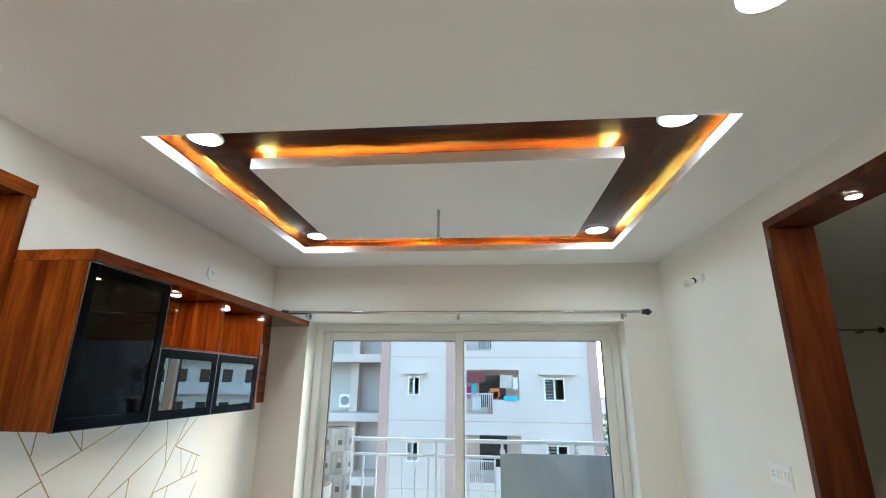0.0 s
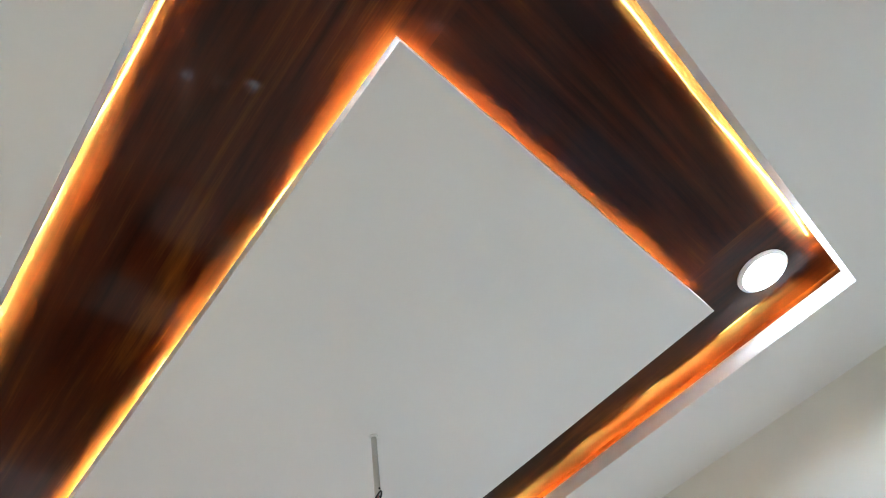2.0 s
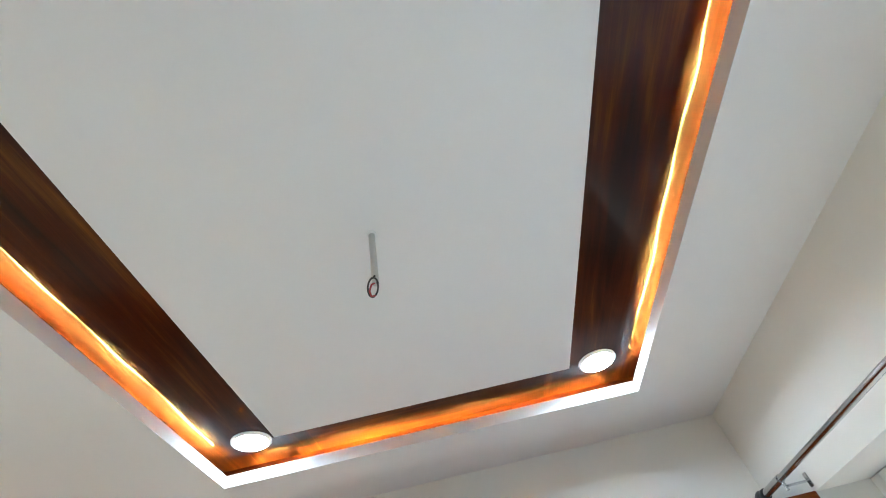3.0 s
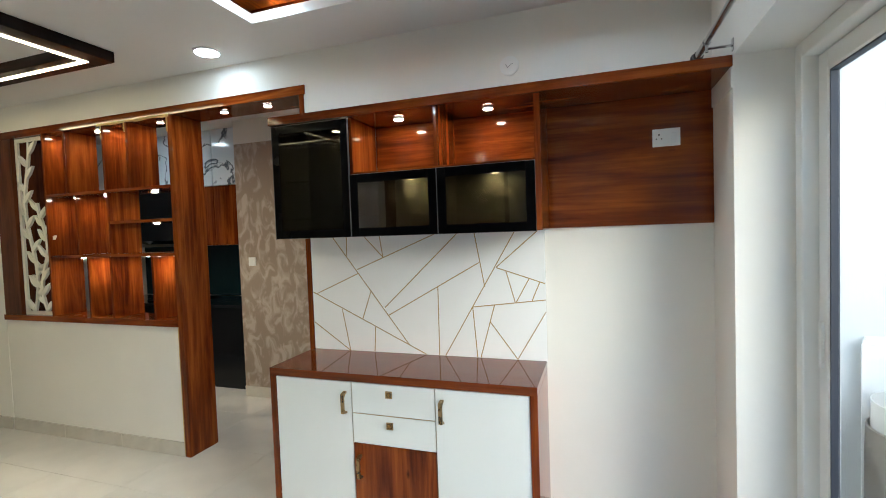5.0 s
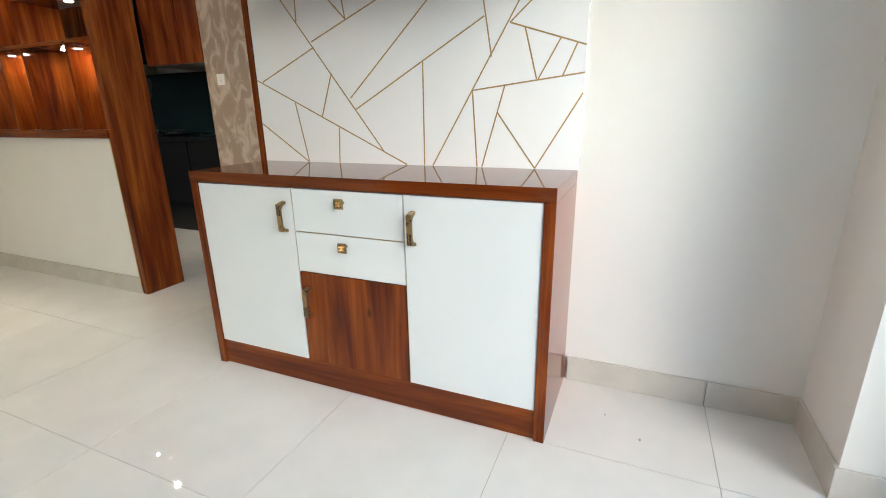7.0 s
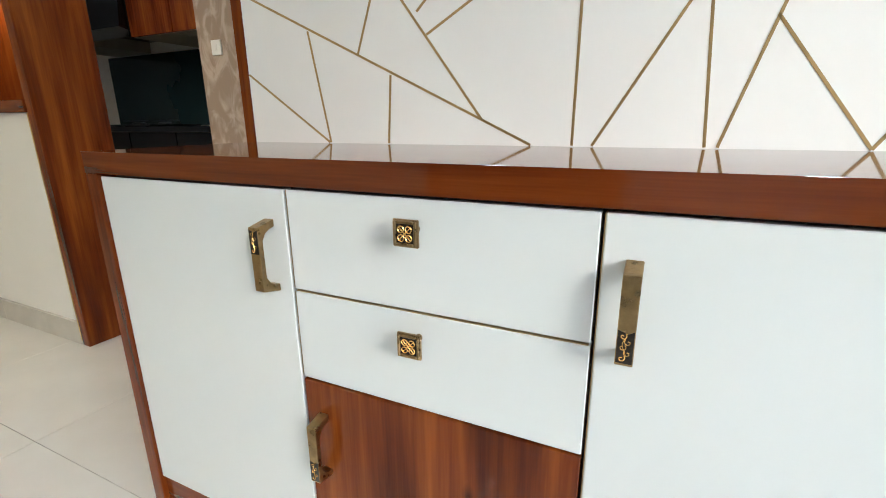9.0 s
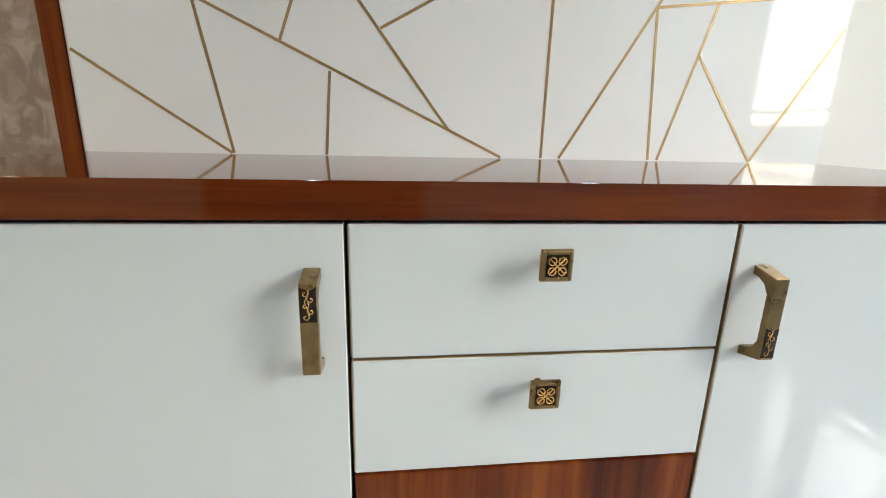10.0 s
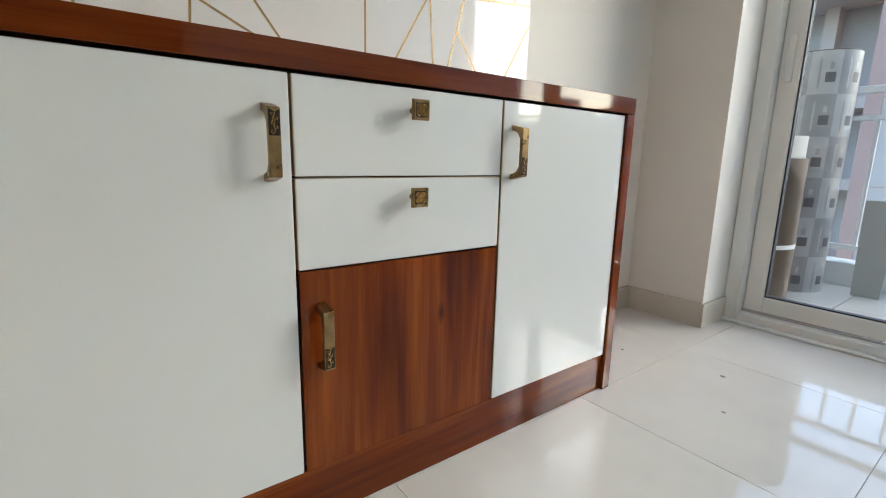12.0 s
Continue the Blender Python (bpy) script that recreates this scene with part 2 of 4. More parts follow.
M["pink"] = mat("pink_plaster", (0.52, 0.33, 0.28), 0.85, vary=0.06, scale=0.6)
# plaster greyed to hold the shade of the recesses; also colours the far towers
M["shade"] = mat("grey_shade_plaster", (0.52, 0.49, 0.48), 0.85, vary=0.08, scale=0.5)
M["concrete"] = mat("cement_board", (0.34, 0.35, 0.34), 0.7, vary=0.12, scale=3.5, bump=0.1)
M["rail"] = mat("white_painted_steel", (0.66, 0.66, 0.65), 0.4, vary=0.05, scale=8)
M["winglass"] = mat("far_window_glass", (0.02, 0.024, 0.03), 0.1)
M["earth"] = mat("ground_earth", (0.16, 0.14, 0.11), 0.95, vary=0.3, scale=0.05)
M["kraft"] = mat("kraft_paper", (0.16, 0.125, 0.09), 0.6, vary=0.16, scale=5)
M["wrap"] = mat("white_wrap", (0.85, 0.85, 0.84), 0.25, vary=0.08, scale=14, bump=0.3, bump_scale=25)
M["wrapgrey"] = mat("grey_wrap", (0.60, 0.60, 0.60), 0.3, vary=0.1, scale=14)
M["tape"] = mat("masking_tape", (0.55, 0.36, 0.11), 0.45, vary=0.15, scale=25)
M["leaf"] = mat("leaf_green", (0.06, 0.10, 0.03), 0.6, vary=0.4, scale=3, random_tint=0.2)
M["bark"] = mat("bark", (0.10, 0.075, 0.05), 0.9, vary=0.3, scale=9, bump=0.4)
CLOTH = [mat("cloth_" + c, v, 0.9, vary=0.15, scale=6) for c, v in (
    ("maroon", (0.16, 0.04, 0.05)), ("magenta", (0.5, 0.02, 0.16)), ("teal", (0.03, 0.32, 0.36)), ("orange", (0.65, 0.17, 0.04)),
    ("cream", (0.55, 0.47, 0.40)), ("rust", (0.38, 0.09, 0.03)), ("sky", (0.05, 0.42, 0.55)), ("white", (0.7, 0.7, 0.7)))]

# ---- building blocks ----
ORIGIN = {}


def box(lo, hi, bevel=0.0, bm=None, segments=1):
    """A block from corner to corner, its edges eased by bevel; joined into bm if one is given."""
    own = bmesh.new()
    c = [(a + b) / 2 for a, b in zip(lo, hi)]
    s = [abs(b - a) for a, b in zip(lo, hi)]
    bmesh.ops.create_cube(own, size=1, matrix=Matrix.Translation(c) @ Matrix.Diagonal((*s, 1)))
    if bevel:
        bmesh.ops.bevel(own, geom=list(own.edges), offset=min(bevel, min(s) * 0.45), segments=segments, affect="EDGES", profile=0.7)
    return merge(own, bm)


def merge(own, bm):
    if bm is None:
        return own
    tmp = bpy.data.meshes.new("tmp")
    own.to_mesh(tmp); own.free()
    bm.from_mesh(tmp)
    bpy.data.meshes.remove(tmp)
    return bm


def rod(p, q, r, r2=None, sides=16, bm=None, bevel=0.0):
    """A round bar from p to q."""
    own = bmesh.new()
    p, q = Vector(p), Vector(q)
    d = q - p
    m = Matrix.Translation((p + q) / 2) @ d.to_track_quat("Z", "Y").to_matrix().to_4x4()
    bmesh.ops.create_cone(own, cap_ends=True, segments=sides, radius1=r, radius2=r if r2 is None else r2, depth=d.length, matrix=m)
    if bevel:
        bmesh.ops.bevel(own, geom=[e for e in own.edges if len(e.link_faces) == 2 and e.calc_face_angle(0) > 1.0], offset=bevel, segments=2, affect="EDGES")
    return merge(own, bm)


def ball(c, r, squash=(1, 1, 1), bm=None, seg=16):
    own = bmesh.new()
    bmesh.ops.create_uvsphere(own, u_segments=seg, v_segments=seg // 2, radius=r, matrix=Matrix.Translation(c) @ Matrix.Diagonal((*squash, 1)))
    return merge(own, bm)


def lathe(c, profile, sides=40, axis="z", bm=None):
    """A turned shape from (radius, height) pairs."""
    own = bmesh.new()
    rings = []
    for r, h in profile:
        ring = []
        for i in range(sides):
            a = 2 * math.pi * i / sides
            ring.append(own.verts.new((c[0] + r * math.cos(a), c[1] + r * math.sin(a), c[2] + h)))
        rings.append(ring)
    for a, b in zip(rings, rings[1:]):
        for i in range(sides):
            own.faces.new((a[i], a[(i + 1) % sides], b[(i + 1) % sides], b[i]))
    own.faces.new(list(reversed(rings[0]))); own.faces.new(rings[-1])
    bmesh.ops.recalc_face_normals(own, faces=own.faces)
    return merge(own, bm)


def tube(points, r, bm=None, sides=8):
    """A bent wire or bar through points."""
    for p, q in zip(points, points[1:]):
        bm = rod(p, q, r, sides=sides, bm=bm if bm is not None else bmesh.new())
    return bm


def prism(outline, axis, lo, hi, bm=None, bevel=0.0):
    """An outline in the plane across an axis (0, 1 or 2), pulled from lo to hi along it."""
    own = bmesh.new()

    def put(u, v, w):
        p = [u, v]
        p.insert(axis, w)
        return own.verts.new(p)

    a = [put(u, v, lo) for u, v in outline]
    b = [put(u, v, hi) for u, v in outline]
    own.faces.new(a); own.faces.new(list(reversed(b)))
    for i in range(len(a)):
        j = (i + 1) % len(a)
        own.faces.new((a[i], b[i], b[j], a[j]))
    bmesh.ops.recalc_face_normals(own, faces=own.faces)
    if bevel:
        bmesh.ops.bevel(own, geom=list(own.edges), offset=bevel, segments=1, affect="EDGES")
    return merge(own, bm)


def thing(name, base, label, category, group="", kind=""):
    """An empty at the base of a thing, under which its parts go."""
    ob = new(name)
    ob.location = base
    ob.empty_display_size = 0.1
    ORIGIN[ob] = Vector(base)
    return tagged(ob, label, category, group, kind)


def part(name, bm, material, parent=None, label="", smooth=False):
    """Links a bmesh, given in world coordinates, as one mesh under a thing or a part."""
    me = bpy.data.meshes.new(name)
    at = ORIGIN.get(parent, Vector())
    if parent is not None:
        bm.transform(Matrix.Translation(-at))
    bm.to_mesh(me); bm.free()
    for p in me.polygons:
        p.use_smooth = smooth
    if smooth:
        me.set_sharp_from_angle(angle=radians(35))
    me.materials.append(M[material] if isinstance(material, str) else material)
    ob = new(name, me)
    if parent is not None:
        ob.parent = parent
    ORIGIN[ob] = at
    return tagged(ob, label)


def solid(name, bm, material, label, category, kind="", group="", smooth=False):
    """A thing that is one mesh."""
    return tagged(part(name, bm, material, smooth=smooth), label, category, group, kind)


def ring_frame(x0, x1, a0, a1, b0, b1, w, bm=None, bevel=0.0):
    """Four bars round an opening in the y-z plane, between x0 and x1."""
    bm = bmesh.new() if bm is None else bm
    for lo, hi in (((x0, a0, b0), (x1, a0 + w, b1)), ((x0, a1 - w, b0), (x1, a1, b1)),
                   ((x0, a0 + w, b0), (x1, a1 - w, b0 + w)), ((x0, a0 + w, b1 - w), (x1, a1 - w, b1))):
        box(lo, hi, bevel, bm)
    return bm

# ---- plan, in metres ----
CEIL, WALL_Y, RIGHT_X, BACK_Y = 2.765, 2.29, 3.36, -5.4
THICK = 0.24
TRAY = (0.435, 2.87, -0.004, 1.834)
PANEL = (0.745, 2.53, 0.333, 1.506)
ROOF = 2.86
OPEN = (0.35, 3.03, 2.27)

# ---- structure ----
def wall(name, *blocks, material="wall", label="off-white painted plaster wall"):
    bm = bmesh.new()
    for lo, hi in blocks:
        box(lo, hi, 0, bm)
    return solid(name, bm, material, label, "wall", "structure")


wall("wall_sideboard", ((-THICK, 0.002, 0), (0, WALL_Y + 0.28, 2.95)))
wall("wall_over_opening", ((-THICK, -3.12, 2.56), (0, 0.002, 2.95)))
wall("wall_half", ((-THICK + 0.004, -3.12, 0), (-0.004, -1.155, 0.965)), label="cream half-height wall under a wooden display partition")
wall("wall_beyond_partition", ((-THICK, BACK_Y, 0), (0, -3.12, 2.95)))
wall("wall_window", ((0, WALL_Y, 0), (OPEN[0], WALL_Y + 0.28, 2.95)), ((OPEN[1], WALL_Y, 0), (RIGHT_X + 0.2, WALL_Y + 0.28, 2.95)),
     ((OPEN[0], WALL_Y, OPEN[2]), (OPEN[1], WALL_Y + 0.28, 2.95)), label="off-white wall round a wide balcony door")
wall("wall_right", ((RIGHT_X, 0.80, 0), (RIGHT_X + 0.2, WALL_Y, 2.95)), ((RIGHT_X, -0.75, 2.60), (RIGHT_X + 0.2, 0.80, 2.95)),
     ((RIGHT_X, BACK_Y, 0), (RIGHT_X + 0.2, -0.75, 2.95)))
wall("wall_back", ((-THICK, BACK_Y - 0.2, 0), (RIGHT_X + 0.2, BACK_Y, 2.95)))
wall("wall_bedroom", ((7.2, -1.4, 0), (7.4, 4.25, 2.95)), ((RIGHT_X + 0.2, -1.4, 0), (7.2, -1.2, 2.95)), ((3.622, 4.05, 0), (7.2, 4.25, 2.95)),
     ((RIGHT_X + 0.2, WALL_Y, 0), (3.622, 4.25, 2.95)), label="off-white painted bedroom wall")
wall("wall_kitchen_side", ((-2.1, 0.002, 0), (-THICK, 0.2, 2.95)))
wall("wall_kitchen_back", ((-2.1, BACK_Y, 0), (-1.95, 0.2, 2.95)))
wall("wall_kitchen_end", ((-1.95, BACK_Y - 0.2, 0), (-THICK, BACK_Y, 2.95)))
wall("wall_wallpaper", ((-1.95, -1.655, 0), (-1.17, 0.002, 2.53)), material="paper", label="beige mottled wallpaper on a passage wall")
wall("wall_band", ((-1.95, -1.655, 2.53), (-1.17, 0.002, 2.95)), label="white plaster band above the wallpaper")

bm = bmesh.new()
for lo, hi in (((-2.1, BACK_Y, CEIL), (TRAY[0], 2.57, CEIL + 0.014)), ((TRAY[1], BACK_Y, CEIL), (RIGHT_X + 0.2, 2.57, CEIL + 0.014)), ((RIGHT_X + 0.2, -1.3, CEIL), (7.3, 4.15, CEIL + 0.014)),
               ((TRAY[0], BACK_Y, CEIL), (TRAY[1], TRAY[2], CEIL + 0.014)), ((TRAY[0], TRAY[3], CEIL), (TRAY[1], 2.57, CEIL + 0.014)),
               ((TRAY[0] - 0.006, TRAY[2] - 0.006, CEIL + 0.014), (TRAY[0], TRAY[3] + 0.006, CEIL + 0.052)), ((TRAY[1], TRAY[2] - 0.006, CEIL + 0.014), (TRAY[1] + 0.006, TRAY[3] + 0.006, CEIL + 0.052)),
               ((TRAY[0], TRAY[2] - 0.006, CEIL + 0.014), (TRAY[1], TRAY[2], CEIL + 0.052)), ((TRAY[0], TRAY[3], CEIL + 0.014), (TRAY[1], TRAY[3] + 0.006, CEIL + 0.052))):
    box(lo, hi, 0, bm)
solid("ceiling", bm, "ceil", "smooth white false ceiling with a rectangular recess", "ceiling", "structure")
solid("roof_slab", box((RIGHT_X + 0.15, -1.4, 2.95), (7.4, 4.25, 3.1), 0, box((-2.3, BACK_Y - 0.2, 2.95), (RIGHT_X + 0.15, 2.57, 3.1))), "ceil", "plain concrete slab over the rooms", "ceiling", "structure")

# recessed ceiling tray of polished wood with a floating white panel
tray = thing("ceiling_tray", (1.65, 0.92, CEIL), "recessed ceiling tray of polished dark wood with amber light strips", "ceiling tray")
x0, x1, y0, y1 = TRAY
LG = 0.045
part("side_board", box((x0 - LG - 0.02, y0 - LG, CEIL + 0.0145), (x0 - LG, y1 + LG, ROOF), 0), "tray_y", tray)
part("side_board", box((x1 + LG, y0 - LG, CEIL + 0.0145), (x1 + LG + 0.02, y1 + LG, ROOF), 0), "tray_y", tray)
part("side_board", box((x0 - LG, y0 - LG - 0.02, CEIL + 0.0145), (x1 + LG, y0 - LG, ROOF), 0), "tray_x", tray)
part("side_board", box((x0 - LG, y1 + LG, CEIL + 0.0145), (x1 + LG, y1 + LG + 0.02, ROOF), 0), "tray_x", tray)
u0, u1, v0, v1 = PANEL
part("roof_board", box((x0 - 0.07, y0 - 0.07, ROOF), (x1 + 0.07, v0 + 0.07, ROOF + 0.02)), "tray_x", tray)
part("roof_board", box((x0 - 0.07, v1 - 0.07, ROOF), (x1 + 0.07, y1 + 0.07, ROOF + 0.02)), "tray_x", tray)
part("roof_board", box((x0 - 0.07, v0 + 0.07, ROOF), (u0 + 0.07, v1 - 0.07, ROOF + 0.02)), "tray_y", tray)
part("roof_board", box((u1 - 0.07, v0 + 0.07, ROOF), (x1 + 0.07, v1 - 0.07, ROOF + 0.02)), "tray_y", tray)
part("floating_panel", box((u0, v0, CEIL + 0.002), (u1, v1, CEIL + 0.014), 0.001), "ceil", tray, "matt white floating panel")
for lo, hi in (((u0, v0, CEIL + 0.0135), (u0 + 0.006, v1, CEIL + 0.060)), ((u1 - 0.006, v0, CEIL + 0.0135), (u1, v1, CEIL + 0.060)),
               ((u0 + 0.006, v0, CEIL + 0.0135), (u1 - 0.006, v0 + 0.006, CEIL + 0.060)), ((u0 + 0.006, v1 - 0.006, CEIL + 0.0135), (u1 - 0.006, v1, CEIL + 0.060))):
    part("panel_rim", box(lo, hi, 0.0005), "ceil", tray)
part("panel_core", box((u0 + 0.08, v0 + 0.08, CEIL + 0.0145), (u1 - 0.08, v1 - 0.08, ROOF + 0.001)), "tray_x", tray)


def light_rope(a, b, inward, low, high, seed):
    """A loosely laid LED rope from a to b that wanders between two distances off its edge."""
    a, b = Vector(a), Vector(b)
    n = max(12, int((b - a).length / 0.05))
    pts = []
    for i in range(n + 1):
        k = 0.5 + 0.9 * noise.noise((i * 0.22, seed, 0.3))
        off = low + (high - low) * min(1, max(0, k))
        p = a.lerp(b, i / n) + Vector(inward) * off
        pts.append((p.x, p.y, CEIL + 0.034))
    part("light_rope", tube(pts, 0.003, sides=6), "strip", tray, "amber LED rope light")


light_rope((u0 + 0.03, v0, 0), (u1 - 0.03, v0, 0), (0, 1, 0), 0.012, 0.05, 1.7)
light_rope((u0 + 0.03, v1, 0), (u1 - 0.03, v1, 0), (0, -1, 0), 0.012, 0.05, 2.9)
light_rope((u0, v0 + 0.06, 0), (u0, v1 - 0.06, 0), (1, 0, 0), 0.012, 0.05, 3.3)
light_rope((u1, v0 + 0.06, 0), (u1, v1 - 0.06, 0), (-1, 0, 0), 0.012, 0.05, 4.1)
light_rope((x0, y0 + 0.1, 0), (x0, y1 - 0.1, 0), (-1, 0, 0), 0.006, 0.036, 5.2)
light_rope((x1, y0 + 0.1, 0), (x1, y1 - 0.1, 0), (1, 0, 0), 0.006, 0.036, 6.6)
light_rope((x0 + 0.1, y0, 0), (x1 - 0.1, y0, 0), (0, -1, 0), 0.012, 0.036, 7.4)
light_rope((x0 + 0.1, y1, 0), (x1 - 0.1, y1, 0), (0, 1, 0), 0.012, 0.036, 8.8)


def downlight(x, y, z, r=0.082):
    d = thing("downlight", (x, y, z), "round recessed white LED downlight, switched on", "downlight", "ceiling downlights")
    part("rim", lathe((x, y, z), ((r, -0.001), (r, -0.006), (r - 0.012, -0.011), (r - 0.013, -0.004)), 40), "plastic", d, smooth=True)
    part("lens", rod((x, y, z - 0.0115), (x, y, z - 0.004), r - 0.012, sides=40), "spot", d)


for x, y in ((0.60, 0.17), (0.60, 1.67), (2.70, 0.145), (2.71, 1.64)):
    downlight(x, y, ROOF)
for x, y in ((0.24, -0.52), (2.62, -0.60)):
    downlight(x, y, CEIL)

# ceiling fan rod with loose wires
fr = thing("fan_hook_rod", (1.618, 0.933, 2.57), "white fan down-rod with loose wires, no fan fitted", "fan rod")
part("canopy", lathe((1.618, 0.933, CEIL + 0.002), ((0.013, 0), (0.012, -0.004), (0.007, -0.007)), 20), "plastic", fr, smooth=True)
part("rod", rod((1.618, 0.933, 2.585), (1.618, 0.933, CEIL), 0.0085), "offwhite", fr, smooth=True)
part("bolt", rod((1.609, 0.933, 2.602), (1.627, 0.933, 2.602), 0.003), "dark", fr)
w = [(1.622 + 0.014 * math.sin(a), 0.935 + 0.012 * math.cos(a) - 0.008, 2.572 + 0.018 * math.sin(a + 0.6)) for a in [i * 0.45 for i in range(15)]]
part("black_wire", tube([(1.618, 0.933, 2.59)] + w, 0.0022), "dark", fr)
part("red_wire", tube([(1.618, 0.933, 2.59), (1.628, 0.925, 2.575), (1.630, 0.920, 2.555), (1.622, 0.922, 2.545), (1.612, 0.928, 2.555)], 0.0022), "red", fr)

# dark square frame with light profiles on the living-room ceiling
lf = thing("ceiling_frame_light", (1.65, -2.1, CEIL), "dark wooden ceiling frame with inlaid straight LED profiles", "ceiling light")
fx0, fx1, fy0, fy1 = 0.45, 2.85, -3.2, -1.03
for lo, hi, mt in (((fx0, fy1 - 0.16, 2.70), (fx1, fy1, CEIL), "night_x"), ((fx0, fy0, 2.70), (fx1, fy0 + 0.16, CEIL), "night_x"),
                   ((fx0, fy0 + 0.16, 2.70), (fx0 + 0.16, fy1 - 0.16, CEIL), "night_y"), ((fx1 - 0.16, fy0 + 0.16, 2.70), (fx1, fy1 - 0.16, CEIL), "night_y")):
    part("frame_board", box(lo, hi, 0.003), mt, lf)
for lo, hi in (((fx0 + 0.075, fy1 - 0.145, 2.696), (fx1 - 0.075, fy1 - 0.12, 2.702)), ((fx0 + 0.075, fy0 + 0.12, 2.696), (fx1 - 0.075, fy0 + 0.145, 2.702)),
               ((fx0 + 0.075, fy0 + 0.146, 2.696), (fx0 + 0.10, fy1 - 0.146, 2.702)), ((fx1 - 0.10, fy0 + 0.146, 2.696), (fx1 - 0.075, fy1 - 0.146, 2.702))):
    part("light_profile", box(lo, hi), "profile", lf, "warm white LED profile")

# skirting
sk = bmesh.new()
for lo, hi in (((0, 1.49, 0), (0.012, 1.995, 0.105)), ((0, 1.999, 0), (0.012, WALL_Y, 0.105)), ((0.0125, WALL_Y - 0.012, 0), (OPEN[0], WALL_Y, 0.105)),
               ((OPEN[0], WALL_Y - 0.012, 0), (OPEN[0] + 0.012, WALL_Y + 0.215, 0.105)), ((OPEN[1] - 0.012, WALL_Y - 0.012, 0), (OPEN[1], WALL_Y + 0.215, 0.105)),
               ((OPEN[1], WALL_Y - 0.012, 0), (RIGHT_X - 0.0125, WALL_Y, 0.105)), ((RIGHT_X - 0.012, 0.81, 0), (RIGHT_X, WALL_Y, 0.105)),
               ((-0.004, -1.80, 0), (0.009, -1.16, 0.105)), ((-0.004, -2.45, 0), (0.009, -1.803, 0.105)), ((-0.004, -3.1, 0), (0.009, -2.453, 0.105)),
               ((-1.17, -1.655, 0), (-1.158, -1.02, 0.105)), ((-1.17, -1.017, 0), (-1.158, 0.0, 0.105)),
               ((0, BACK_Y, 0), (0.012, -3.12, 0.105)), ((RIGHT_X - 0.012, BACK_Y, 0), (RIGHT_X, -0.76, 0.105)), ((0.0125, BACK_Y, 0), (RIGHT_X - 0.0125, BACK_Y + 0.012, 0.105))):
    box(lo, hi, 0.0012, sk)
solid("baseboard", sk, "skirt", "greige tile skirting along the walls", "skirting", "structure")

# ---- sliding balcony door ----
door = thing("door_1", (1.69, 2.53, 0), "white two-leaf sliding balcony door with clear glass", "sliding door", kind="structure")
fa, fb, ft = OPEN[0] + 0.002, OPEN[1] - 0.002, OPEN[2] - 0.002
fr_bm = bmesh.new()
for lo, hi in (((fa, 2.50, 0.0), (fa + 0.06, 2.60, ft)), ((fb - 0.06, 2.50, 0.0), (fb, 2.60, ft)), ((fa + 0.06, 2.50, ft - 0.06), (fb - 0.06, 2.60, ft)), ((fa + 0.06, 2.50, 0.0), (fb - 0.06, 2.60, 0.045))):
    box(lo, hi, 0.004, fr_bm)
part("outer_frame", fr_bm, "upvc", door)
part("track", box((fa + 0.06, 2.545, 0.045), (fb - 0.06, 2.553, 0.058), 0.001), "chrome", door)


def leaf(xa, xb, ya, yb, hx, far):
    lf_bm = bmesh.new()
    z0, z1, wd = 0.05, ft - 0.062, 0.075
    for lo, hi in (((xa, ya, z0), (xa + wd, yb, z1)), ((xb - wd, ya, z0), (xb, yb, z1)), ((xa + wd, ya, z1 - wd), (xb - wd, yb, z1)), ((xa + wd, ya, z0), (xb - wd, yb, z0 + wd))):
        box(lo, hi, 0.005, lf_bm)
    s = part("sash", lf_bm, "upvc", door)
    sl = bmesh.new()
    yc = (ya + yb) / 2
    for lo, hi in (((xa + wd, yc - 0.014, z0 + wd), (xa + wd + 0.006, yc + 0.014, z1 - wd)), ((xb - wd - 0.006, yc - 0.014, z0 + wd), (xb - wd, yc + 0.014, z1 - wd)),
                   ((xa + wd, yc - 0.014, z0 + wd), (xb - wd, yc + 0.014, z0 + wd + 0.006)), ((xa + wd, yc - 0.014, z1 - wd - 0.006), (xb - wd, yc + 0.014, z1 - wd))):
        box(lo, hi, 0, sl)
    part("gasket", sl, "seal", s)
    g = part("pane", box((xa + wd - 0.004, yc - 0.003, z0 + wd - 0.004), (xb - wd + 0.004, yc + 0.003, z1 - wd + 0.004)), "pane", s)
    g.visible_shadow = False
    h = box((hx - 0.013, ya - 0.012, 1.03), (hx + 0.013, ya + 0.001, 1.21), 0.011, segments=3)
    part("pull_handle", h, "upvc", s)


leaf(fa + 0.062, 1.70, 2.552, 2.592, fa + 0.10, False)
leaf(1.62, fb - 0.062, 2.508, 2.546, fb - 0.10, True)

